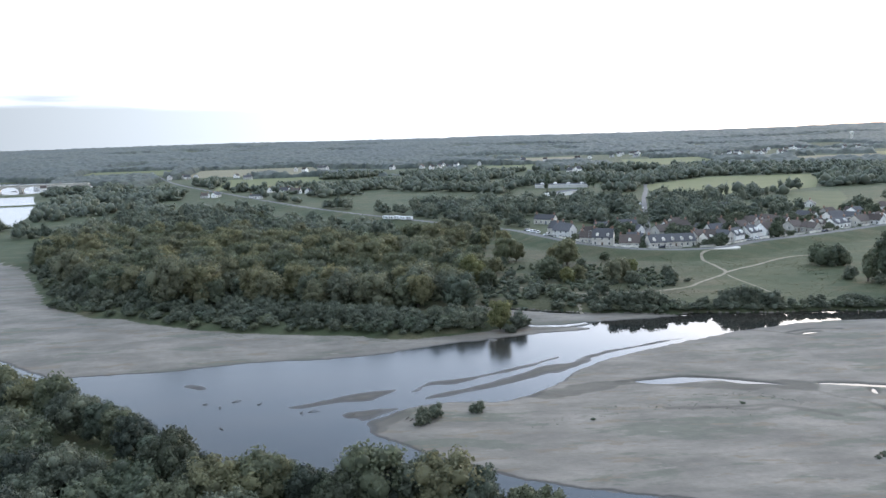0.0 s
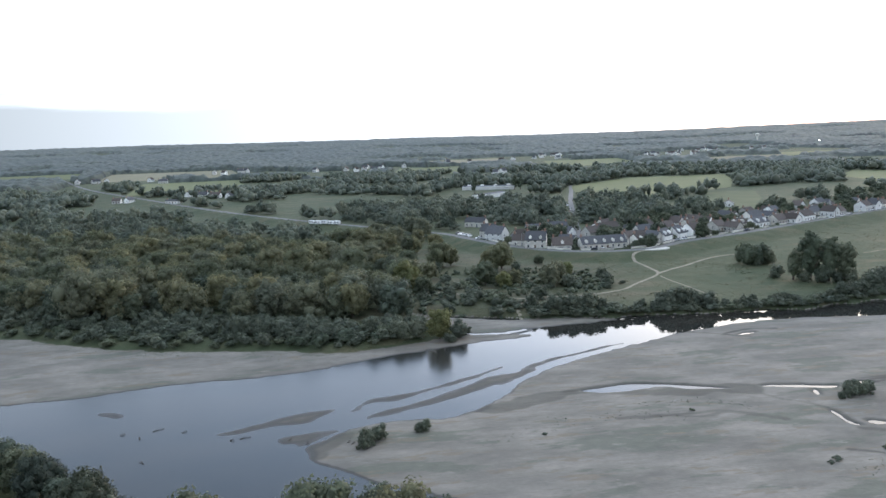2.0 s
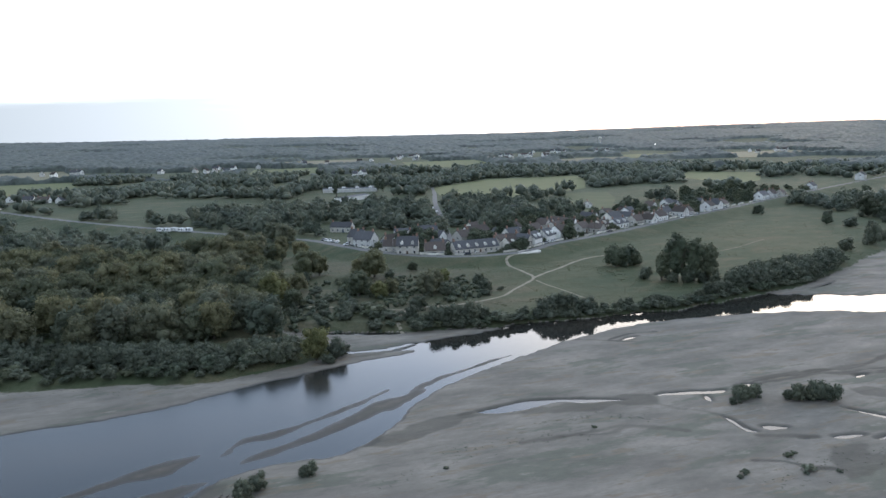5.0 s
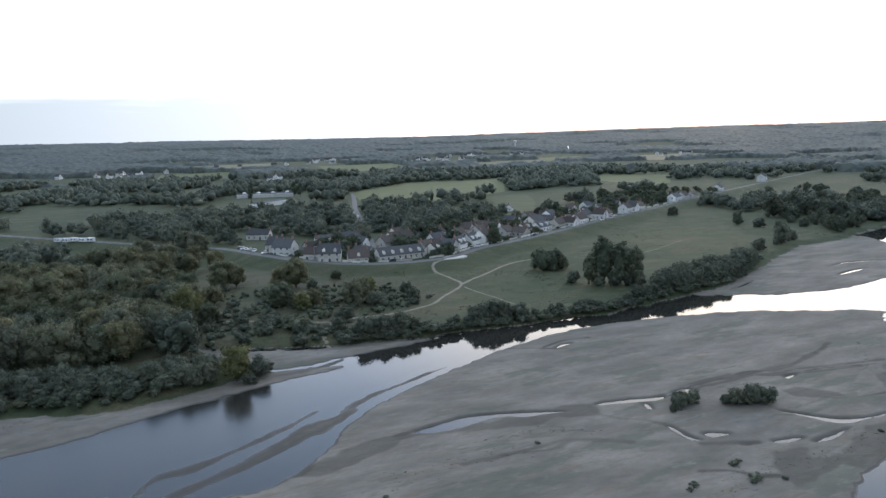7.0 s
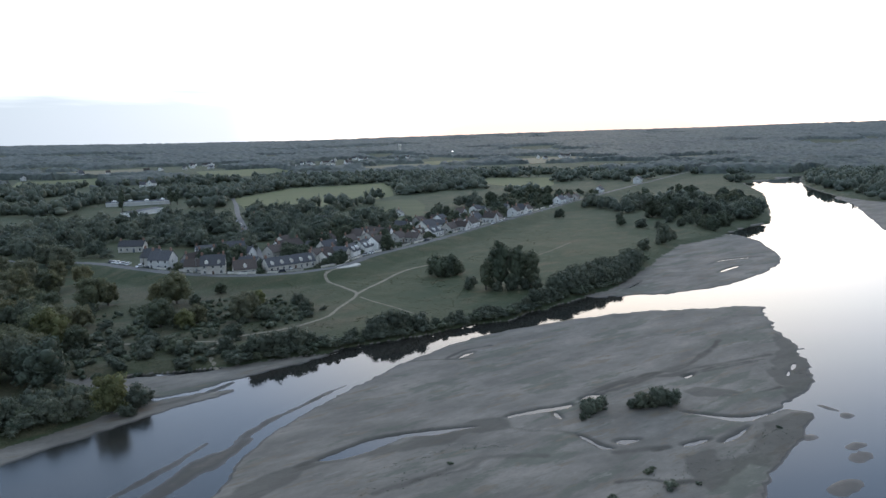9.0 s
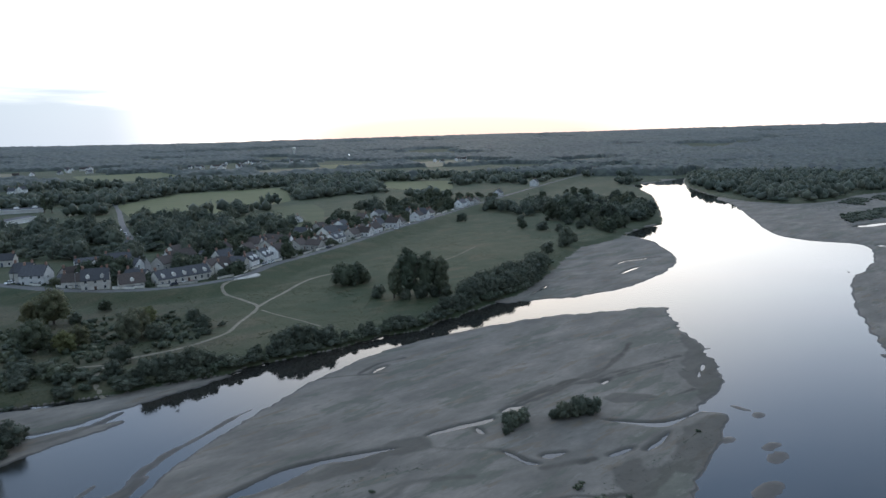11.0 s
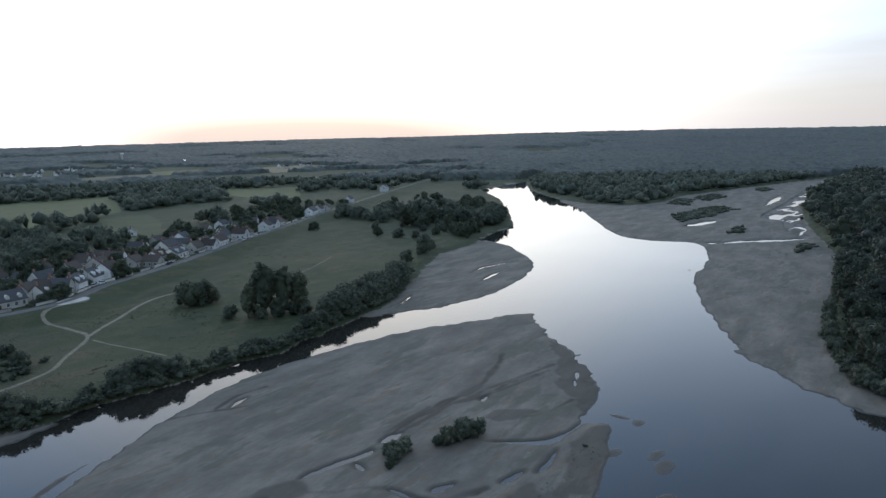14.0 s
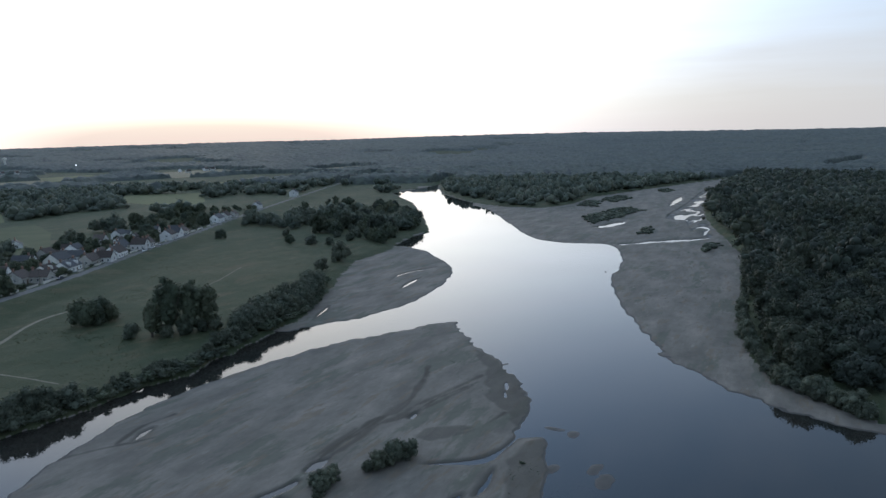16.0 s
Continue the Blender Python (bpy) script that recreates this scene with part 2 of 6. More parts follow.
def make_leaves(name, palette, leafy=0.24, thin=0.2, spread=0.14, sheen=0.0, gloss=0.2):
    """Foliage: each tree takes its own tone from the palette, each spray varies a little about it."""
    m, nt, b = material(name, 0.65)
    b.inputs["Specular IOR Level"].default_value = gloss
    geo, info, tree = nt.nodes.new("ShaderNodeNewGeometry"), nt.nodes.new("ShaderNodeObjectInfo"), nt.nodes.new("ShaderNodeAttribute")
    tree.attribute_name = "tree"
    which = sums(nt, "FRACT", sums(nt, "ADD", info.outputs["Random"], tree.outputs["Fac"]), 0.0)
    k = len(palette)
    col = ramp(nt, which, [(i / (k - 1), c) for i, c in enumerate(palette)])
    own = remap(nt, geo.outputs["Random Per Island"], 0, 1, 1 - leafy, 1 + leafy)
    broad = remap(nt, noise_tex(nt, 0.10, 3.0), 0.3, 0.7, 1 - spread, 1 + spread)
    hsv = nt.nodes.new("ShaderNodeHueSaturation")
    nt.links.new(sums(nt, "MULTIPLY", own, broad), hsv.inputs["Value"])
    nt.links.new(col, hsv.inputs["Color"])
    nt.links.new(hsv.outputs[0], b.inputs["Base Color"])
    # a faint bluish sheen stands in for haze on distant foliage
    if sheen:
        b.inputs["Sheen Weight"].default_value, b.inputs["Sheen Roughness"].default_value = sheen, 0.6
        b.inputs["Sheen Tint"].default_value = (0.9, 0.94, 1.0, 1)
    # thin leaves let some light through
    glow, both = nt.nodes.new("ShaderNodeBsdfTranslucent"), nt.nodes.new("ShaderNodeMixShader")
    nt.links.new(hsv.outputs[0], glow.inputs["Color"])
    both.inputs[0].default_value = thin
    nt.links.new(b.outputs[0], both.inputs[1])
    nt.links.new(glow.outputs[0], both.inputs[2])
    nt.links.new(both.outputs[0], nt.nodes["Material Output"].inputs["Surface"])
    return m


def make_water():
    m, nt, b = material("river_water", 0.035)
    b.inputs["IOR"].default_value, b.inputs["Specular IOR Level"].default_value = 1.33, 0.5
    depth = noise_tex(nt, 0.03, 4.0, (1, 2, 1), radians(-25))
    nt.links.new(ramp(nt, depth, [(0.35, (0.018, 0.020, 0.019)), (0.65, (0.034, 0.031, 0.026))]), b.inputs["Base Color"])
    rip = noise_tex(nt, 0.30, 3.0, (1, 2.2, 1), radians(-25))
    bump(nt, b, rip, 0.06, 0.02)
    g, sep = nt.nodes.new("ShaderNodeNewGeometry"), nt.nodes.new("ShaderNodeSeparateXYZ")
    nt.links.new(g.outputs["Position"], sep.inputs[0])
    # the current ripples over the shallows upstream, the water lies still below them
    stir = sums(nt, "ADD", sep.outputs[0], sums(nt, "MULTIPLY", sums(nt, "SUBTRACT", depth, 0.5), 60.0))
    nt.links.new(remap(nt, stir, 60, 10, 0.03, 0.20), b.inputs["Roughness"])
    return m


SAND, GRASS, WATER = make_sand(), make_ground(), make_water()
ASPHALT = make_plain("grey_asphalt", [(0.11, 0.11, 0.11), (0.17, 0.165, 0.16)], 0.6, 0.9)
TRACK = make_plain("trodden_earth", [(0.165, 0.145, 0.108), (0.27, 0.24, 0.185)], 0.5, 0.95, 0.05)
GRAVEL = make_plain("pale_gravel", [(0.42, 0.40, 0.36), (0.60, 0.58, 0.54)], 1.2, 0.95, 0.03)
PADDOCK = make_plain("grazed_paddock", [(0.062, 0.078, 0.036), (0.088, 0.100, 0.050)], 0.05, 0.95, 0.1)
CROP = make_plain("pale_crop", [(0.100, 0.115, 0.050), (0.135, 0.142, 0.066)], 0.03, 0.95, 0.1, stretch=(1, 5, 1))
STUBBLE = make_plain("dry_stubble", [(0.145, 0.135, 0.085), (0.20, 0.182, 0.118)], 0.03, 0.95, 0.1, stretch=(1, 5, 1))
BARK = make_plain("grey_bark", [(0.075, 0.062, 0.048), (0.13, 0.11, 0.09)], 2.0, 0.95, 0.05)
DEADWOOD = make_plain("wet_driftwood", [(0.035, 0.03, 0.026), (0.08, 0.07, 0.06)], 2.0, 0.8, 0.03)
LEAF = make_leaves("poplar_leaves", [(0.104, 0.120, 0.078), (0.134, 0.146, 0.088), (0.192, 0.182, 0.100), (0.142, 0.156, 0.112), (0.165, 0.162, 0.092), (0.112, 0.126, 0.080)], thin=0.42)
LEAF_DARK = make_leaves("oak_leaves", [(0.072, 0.088, 0.058), (0.095, 0.111, 0.072), (0.116, 0.125, 0.077), (0.084, 0.102, 0.074), (0.070, 0.086, 0.056)])
# the shade over the bank woods is put into this darker leaf colour
LEAF_SHADED = make_leaves("shaded_leaves", [(0.040, 0.050, 0.036), (0.052, 0.062, 0.042), (0.066, 0.074, 0.048), (0.046, 0.056, 0.044), (0.040, 0.050, 0.036)], thin=0.12)
LEAF_GREY = make_leaves("willow_leaves", [(0.088, 0.102, 0.074), (0.114, 0.129, 0.094), (0.136, 0.148, 0.104), (0.104, 0.119, 0.090), (0.088, 0.102, 0.072)], thin=0.3)
LEAF_YOUNG = make_leaves("young_poplar_leaves", [(0.130, 0.140, 0.062), (0.165, 0.168, 0.076), (0.150, 0.156, 0.070)], thin=0.35)
TUSSOCK = make_leaves("rank_grass", [(0.080, 0.092, 0.050), (0.110, 0.114, 0.062), (0.130, 0.120, 0.072), (0.088, 0.098, 0.054)], 0.2, 0.5)
# greyer, bluer tones and sheen stand in for haze over the next two
LEAF_MID_HAZED = make_leaves("hazed_plain_leaves", [(0.092, 0.111, 0.083), (0.125, 0.144, 0.106), (0.151, 0.163, 0.116), (0.111, 0.130, 0.101), (0.094, 0.113, 0.085)], 0.16, 0.3, sheen=0.10, gloss=0.08)
LEAF_FAR_HAZED = make_leaves("hazed_distant_leaves", [(0.046, 0.058, 0.054), (0.058, 0.071, 0.064), (0.068, 0.082, 0.072), (0.080, 0.093, 0.078), (0.092, 0.102, 0.080)], 0.0, 0.2, 0.30, sheen=0.10, gloss=0.03)
PLASTER = make_plain("lime_plaster", [(0.52, 0.49, 0.43), (0.70, 0.67, 0.61)], 0.5, 0.9, 0.01, per_object=0.28)
WHITE_WALL = make_plain("white_render", [(0.66, 0.65, 0.62), (0.82, 0.81, 0.78)], 0.35, 0.85, 0.01, per_object=0.2)
SLATE = make_plain("blue_slate", [(0.055, 0.057, 0.064), (0.100, 0.102, 0.110)], 1.6, 0.8, 0.03, per_object=0.2, stretch=(1, 1, 4))
TILE = make_plain("brown_clay_tile", [(0.062, 0.052, 0.048), (0.106, 0.087, 0.078)], 1.6, 0.85, 0.03, per_object=0.25, stretch=(1, 1, 4))
BRICK = make_plain("chimney_brick", [(0.22, 0.13, 0.10), (0.34, 0.23, 0.18)], 3.0, 0.9)
PAINT = make_plain("white_paint", [(0.72, 0.72, 0.70), (0.82, 0.82, 0.80)], 2.0, 0.5)
METAL = make_plain("grey_metal", [(0.30, 0.31, 0.32), (0.42, 0.43, 0.44)], 2.0, 0.45, metal=0.6)
RUBBER = make_plain("black_rubber", [(0.02, 0.02, 0.02), (0.035, 0.035, 0.035)], 3.0, 0.8)
GLASS = make_plain("dark_glass", [(0.020, 0.024, 0.030), (0.035, 0.040, 0.048)], 0.4, 0.22)
CARS = [make_plain("car_paint_" + n, [c, tuple(min(1, 1.15 * v) for v in c)], 0.5, 0.3)
        for n, c in (("white", (0.70, 0.70, 0.70)), ("silver", (0.40, 0.41, 0.42)), ("dark", (0.05, 0.055, 0.07)), ("red", (0.25, 0.04, 0.035)))]
DOORS = [make_plain("door_paint_" + n, [c, tuple(0.8 * v for v in c)], 1.0, 0.6)
         for n, c in (("brown", (0.13, 0.085, 0.06)), ("blue", (0.10, 0.13, 0.17)))]


# ---- plan ----
MAIN_BAR = [(-18, 157), (-14, 161), (-7, 166), (6, 168), (12, 167), (21, 171), (29, 178), (34, 186), (46, 197), (58, 204), (74, 212),
            (90, 220), (104, 225), (127, 231), (159, 230), (189, 224), (212, 214), (240, 199), (226, 187), (210, 173), (199, 161),
            (182, 148), (167, 140), (151, 138), (154, 132), (149, 129), (130, 123), (118, 120), (107, 115), (85, 110), (60, 113),
            (39, 118), (26, 122), (14, 126), (4, 133), (-7, 141), (-12, 146), (-17, 151)]
LEFT_BANK = [(-340, 420), (-320, 340), (-240, 260), (-180, 232), (-140, 214), (-116, 197), (-100, 197), (-78, 199), (-63, 204), (-43, 206),
             (-24, 208), (-7, 215), (11, 221), (30, 226), (48, 230), (40, 234), (28, 236), (10, 245), (-60, 260), (-150, 320), (-240, 420)]
SPIT = [(0, 280), (7, 273), (28, 259), (46, 252), (63, 250), (81, 245), (80, 243), (65, 240.5), (50, 239), (40, 236.5), (28, 238), (10, 250)]
MID_BAR = [(200, 252), (232, 262), (293, 296), (349, 318), (399, 322), (391, 296), (366, 272), (343, 252), (312, 238), (267, 229.5), (239, 231), (218, 241)]
RIGHT_BANK = [(190, 60), (190, 70), (194, 82), (203, 96), (219, 111), (246, 127), (301, 151), (349, 166), (372, 168), (420, 179), (455, 196),
              (453, 224), (471, 254), (546, 302), (641, 361), (690, 402), (720, 400), (720, 310), (815, 312), (968, 280), (1144, 232),
              (1330, 180), (1045, 178), (712, 160), (500, 110), (281, 90), (230, 70)]
THIN_BARS, ISLETS, POOLS, DAMP, RUNNELS = [], [], [], [], []
# long low bars in the channel
THIN_BARS.append([(-10.0, 175.7), (-4.7, 183.1), (4.8, 184.9), (11.0, 189.1), (22.6, 195.4), (32.9, 201.1), (27.3, 195.4), (17.0, 188.3), (7.6, 183.9), (1.6, 180.6), (-4.1, 179.8), (-8.2, 176.1)])
THIN_BARS.append([(-9.7, 168.0), (0.0, 176.0), (4.4, 178.5), (11.9, 182.6), (21.6, 189.2), (28.8, 194.6), (34.8, 196.7), (40.1, 202.2), (45.8, 205.2), (55.7, 209.8), (72.1, 216.3), (83.9, 218.1), (70.9, 212.9), (54.3, 205.0), (44.0, 198.3), (39.6, 193.3), (32.9, 187.7), (28.8, 186.4), (22.8, 182.5), (15.7, 178.6), (6.9, 174.6), (-1.5, 170.9)])
THIN_BARS.append([(-40.4, 167.7), (-34.3, 170.0), (-25.6, 173.8), (-17.8, 176.5), (-13.1, 177.4), (-17.0, 173.5), (-20.1, 170.7), (-27.8, 169.8), (-35.0, 167.0)])
THIN_BARS.append([(-24.9, 161.7), (-19.5, 163.4), (-10.7, 165.2), (-15.6, 161.2), (-20.3, 158.2)])
THIN_BARS.append([(-72, 186), (-68, 186), (-64, 183), (-67, 182)])
THIN_BARS.append([(28, 231), (40, 233), (50, 237), (46, 234), (36, 230)])
ISLETS += [(159.8, 131.1, 0.8, 1.9), (158.6, 126.1, 2.1, 1.4), (140.8, 124.7, 2.3, 1.3), (144.1, 116.8, 2.6, 1.2), (139.3, 113.6, 3.0, 1.5), (124.2, 109.3, 3.6, 1.5), (149, 133, 3, 2)]
# pools left on the main bar
POOLS.append([(48.5, 178.2), (56.5, 179.9), (63.8, 180.4), (70.3, 178.9), (76.5, 176.6), (82.8, 174.2), (86.6, 171.9), (81.9, 172.9), (75.1, 174.4), (70.6, 176.8), (64.4, 176.2), (58.2, 175.2), (53.0, 175.4)])
POOLS.append([(93.8, 172.3), (97.0, 173.1), (106.1, 171.2), (112.9, 169.2), (110.1, 167.5), (104.6, 169.5), (97.2, 171.2)])
POOLS.append([(116.4, 170.1), (120.4, 171.1), (123.9, 169.6), (126.9, 170.1), (120.4, 168.2)])
POOLS.append([(105.8, 168.2), (103.9, 165.3), (104.8, 163.8), (106.1, 166.7)])
POOLS.append([(104.6, 147.8), (107.0, 148.0), (110.4, 145.3), (106.0, 145.4)])
POOLS.append([(114.6, 138.2), (118.6, 138.2), (122.3, 136.7), (117.2, 136.4)])
POOLS.append([(122.2, 134.3), (127.8, 135.0), (132.8, 135.6), (135.7, 135.6), (128.3, 133.3), (124.5, 133.4)])
POOLS.append([(129.8, 150.7), (134.5, 144.0), (138.6, 139.5), (147.0, 137.8), (156.2, 137.1), (145.1, 136.6), (136.7, 138.0), (133.0, 143.0)])
POOLS.append([(100.6, 156.0), (102.0, 153.2), (101.3, 149.1), (102.3, 145.6), (100.0, 146.9), (100.1, 150.2)])
POOLS.append([(149.9, 165.1), (153.1, 165.7), (154.4, 164.8), (151.1, 163.7)])
POOLS.append([(107.5, 140.0), (109.7, 139.8), (111.7, 138.8), (109.3, 139.1)])
POOLS.append([(110.8, 215.6), (115.2, 218.2), (119.4, 218.3), (114.4, 216.4)])
POOLS.append([(183.0, 153.8), (185.0, 153.2), (181.2, 151.1), (178.1, 151.1)])
POOLS.append([(176.5, 151.2), (178.5, 151.3), (175.1, 149.1), (173.0, 149.3)])
# pools on the bar in mid river
POOLS.append([(220, 249), (234, 255.0), (242, 257), (231, 252)])
POOLS.append([(296, 262), (315, 267), (340, 260.5), (338, 259.5), (315, 265)])
POOLS.append([(283, 247.5), (296, 251.5), (310, 252), (297, 249)])
# braided water on the right bank
POOLS.append([(720, 206), (790, 213), (855, 215), (790, 207)])
POOLS.append([(456.3, 190.6), (466.0, 181.4), (483.0, 169.3), (495.8, 154.1), (509.0, 138.1), (485.0, 152.3), (472.6, 167.2), (458.9, 179.0)])
POOLS.append([(533.4, 227.8), (563.1, 223.6), (583.9, 214.7), (545.9, 216.8)])
BRAID = [(625, 188), (753, 192), (979, 202), (1039, 190), (888, 174), (701, 163), (526, 141), (538, 154), (601, 169)]
# sand that stays damp, and the runnels across the bar
DAMP.append([(56.3, 174.1), (64.3, 171.0), (70.8, 170.0), (75.3, 172.4), (81.4, 170.0), (89.8, 167.3), (92.3, 172.5), (86.7, 175.1), (80.8, 173.6), (72.7, 175.3), (64.1, 175.7)])
DAMP.append([(19.8, 169.6), (25.2, 167.8), (35.2, 169.1), (43.7, 174.6), (51.5, 178.3), (44.7, 178.0), (34.2, 176.9), (27.8, 173.9)])
DAMP.append([(106.4, 128.2), (119.7, 128.1), (124.7, 126.9), (104.3, 122.2), (103.4, 124.7)])
DAMP.append([(-18.2, 154.4), (-16.2, 150.8), (-12.9, 154.8), (-8.1, 161.9), (-11.9, 162.0), (-16.7, 158.4)])
DAMP.append([(181.5, 158.6), (186.6, 157.5), (180.4, 148.7), (168.8, 143.1), (164.5, 146.7), (172.6, 153.6)])
RUNNELS.append([(92.5, 163.5), (97.8, 159.9), (99.8, 156.6), (100.7, 152.3), (101.0, 147.5)])
RUNNELS.append([(126.0, 169.7), (134.0, 169.3), (145.3, 169.5), (152.6, 166.0), (161.7, 163.7), (178.4, 161.0)])
RUNNELS.append([(138.2, 170.1), (154.8, 171.5), (163.5, 171.6), (180.6, 176.4)])
RUNNELS.append([(51.9, 158.3), (59.7, 158.6), (68.8, 158.3), (74.9, 158.8), (78.6, 157.9), (84.4, 153.9), (88.3, 151.2)])
RUNNELS.append([(40.6, 176.0), (44.9, 176.1), (49.6, 176.5), (58.9, 173.8)])
RUNNELS.append([(100.7, 144.0), (105.9, 141.8), (111.6, 139.2)])
RUNNELS.append([(137.8, 171.9), (142.1, 171.5), (147.0, 168.0), (157.5, 167.7), (168.7, 165.4), (187.0, 162.1)])
RUNNELS.append([(121.0, 172.3), (129.7, 172.6), (139.2, 172.9)])
RUNNELS.append([(79.6, 220.6), (90.1, 225.4), (99.2, 223.8)])
# fine damp lines and stained flats on the main bar
RILLS, STAINS = [], []
RILLS.append([(188.4, 180.5), (178.7, 176.6), (169.3, 173.9), (160.7, 171.4), (150.1, 171.0), (138.9, 170.8), (130.5, 171.8), (123.5, 171.4)])
RILLS.append([(181.1, 160.8), (172.7, 163.0), (164.7, 165.0), (155.0, 165.6), (148.2, 167.1), (143.1, 170.6)])
RILLS.append([(163.6, 145.2), (153.0, 146.7), (147.4, 149.4), (142.9, 154.4)])
RILLS.append([(90.0, 168.6), (93.7, 163.5), (99.2, 158.2), (101.4, 152.0), (101.8, 146.4)])
RILLS.append([(56.5, 157.8), (62.9, 158.1), (71.4, 156.3), (76.2, 158.0), (80.7, 157.0), (85.2, 153.6), (87.5, 151.0)])
RILLS.append([(41.3, 177.6), (45.8, 178.0), (52.4, 179.0), (59.4, 180.1), (68.5, 179.5), (77.0, 177.2)])
RILLS.append([(122.1, 171.0), (134.4, 171.8), (145.5, 172.0), (157.6, 170.0), (182.9, 177.6)])
RILLS.append([(108.6, 217.8), (118.5, 221.0), (127.2, 220.2)])
RILLS.append([(91.1, 134.8), (96.3, 132.7), (99.8, 128.4), (105.6, 125.8)])
RILLS.append([(94.7, 224.4), (102.8, 220.2), (115.0, 212.8)])
STAINS.append([(208.5, 173.3), (198.3, 161.2), (181.0, 147.1), (164.4, 139.5), (156.5, 139.2), (163.6, 145.2), (173.9, 153.1), (184.4, 158.6)])
STAINS.append([(153.6, 130.2), (143.4, 127.0), (133.0, 124.7), (124.6, 121.5), (118.8, 123.2), (121.0, 127.0), (131.9, 132.2), (142.6, 134.7), (148.7, 134.1)])
STAINS.append([(151.0, 149.9), (145.1, 151.0), (140.2, 154.7), (140.3, 158.5), (145.8, 158.0), (149.8, 154.5)])
STAINS.append([(86.8, 174.7), (94.1, 172.5), (91.6, 167.4), (85.8, 168.2), (75.7, 169.7), (68.8, 169.9), (61.0, 171.0), (56.1, 172.3), (62.9, 174.3), (71.5, 174.3), (79.1, 172.1)])
STAINS.append([(118.1, 132.2), (112.8, 134.2), (107.8, 132.1), (104.0, 127.0), (105.5, 123.4)])
NORTH_LAND = [(-4900, 640), (-800, 560), (-420, 500), (-330, 440), (-257, 404), (-231, 382), (-167, 289), (-139, 267), (-113, 255), (-87, 241), (-69, 235),
              (-43, 230), (-28, 227), (-16, 222.5), (-2, 224), (13, 228), (26, 235), (25, 246), (8, 271), (28, 260), (46, 253), (63, 250),
              (80, 245), (95, 247), (106, 244), (118, 243), (139, 245), (151, 241), (170, 245), (202, 251), (224, 255), (276, 281),
              (335, 310), (389, 316), (400, 323), (450, 336), (471, 335), (560, 390), (689, 476), (819, 585), (906, 597), (978, 607),
              (1100, 640), (4900, 1830), (4900, 4900), (-4900, 4900)]
FOREST_LAND = [(4900, 90), (1318, 177), (1144, 227), (968, 275), (815, 308), (704, 305), (668, 318), (672, 360), (700, 402), (760, 455), (822, 507), (920, 566), (985, 600), (1100, 640), (4900, 1830)]
SOUTH_LAND = [(-4900, 480), (-700, 400), (-300, 280), (-190, 212), (-125, 182), (-95, 166), (-70, 149), (-44, 124), (-12, 121), (10, 113), (21, 101), (40, 88), (80, 68),
              (130, 52), (170, 51), (190, 60), (203, 76), (214, 87), (244, 97), (281, 103), (360, 108), (444, 116), (530, 138), (616, 157),
              (712, 173), (850, 180), (1045, 185), (1318, 177), (4900, 90), (4900, -4900), (-4900, -4900)]
UPSTREAM = [(-372, 590), (-381, 622), (-421, 716), (-478, 824), (-496, 858), (-575, 994), (-640, 1126), (-780, 1410), (-870, 1440), (-900, 1250), (-950, 1000), (-700, 640), (-480, 540)]
WEIR = [(-700, 868), (-524, 846), (-484, 850), (-478, 832), (-512, 824), (-700, 846)]
SHOALS = [[(-800, 1010), (-620, 1000), (-560, 1010), (-600, 1060), (-680, 1060), (-800, 1050)], [(-640, 930), (-560, 925), (-610, 945)]]
FAR_POND = [(1650, 60), (1900, 40), (2200, -20), (1900, -10)]
LEVEE = [(-600, 1500), (-420, 1130), (-239, 831), (-140, 675), (-81, 594), (-28, 530), (18, 476), (45, 446), (63, 407), (76, 383), (91, 365), (112, 354),
         (131, 353), (146, 357), (169, 373), (220, 396), (288, 432), (375, 476), (500, 541), (749, 663), (1000, 780), (1600, 1040)]
FLOOD_Z, VILLAGE_Z, CREST_Z = 2.0, 4.5, 5.4


def smooth(points, closed=True, n=4):
    """A rounder line through the points (Catmull-Rom)."""
    p = np.array(points, float)
    k, out = len(p), []
    for i in range(k if closed else k - 1):
        a, b, c, d = (p[(i + j) % k] if closed else p[min(max(i + j, 0), k - 1)] for j in (-1, 0, 1, 2))
        for s in np.arange(n) / n:
            out.append(0.5 * (2 * b + (c - a) * s + (2 * a - 5 * b + 4 * c - d) * s**2 + (3 * b - a - 3 * c + d) * s**3))
    if not closed:
        out.append(p[-1])
    return np.array(out)


def line_distance(line, x, y, closed=False):
    best = np.full(x.shape, 1e12)
    n = len(line)
    for i in range(n if closed else n - 1):
        (ax, ay), (bx, by) = line[i], line[(i + 1) % n]
        dx, dy = bx - ax, by - ay
        s = np.clip(((x - ax) * dx + (y - ay) * dy) / (dx * dx + dy * dy + 1e-9), 0, 1)
        np.minimum(best, (x - ax - s * dx) ** 2 + (y - ay - s * dy) ** 2, out=best)
    return np.sqrt(best)


def inside(line, x, y):
    hit, n = np.zeros(x.shape, bool), len(line)
    for i in range(n):
        (ax, ay), (bx, by) = line[i], line[(i + 1) % n]
        if ay != by:
            hit ^= ((ay > y) != (by > y)) & (x < (bx - ax) * (y - ay) / (by - ay) + ax)
    return hit


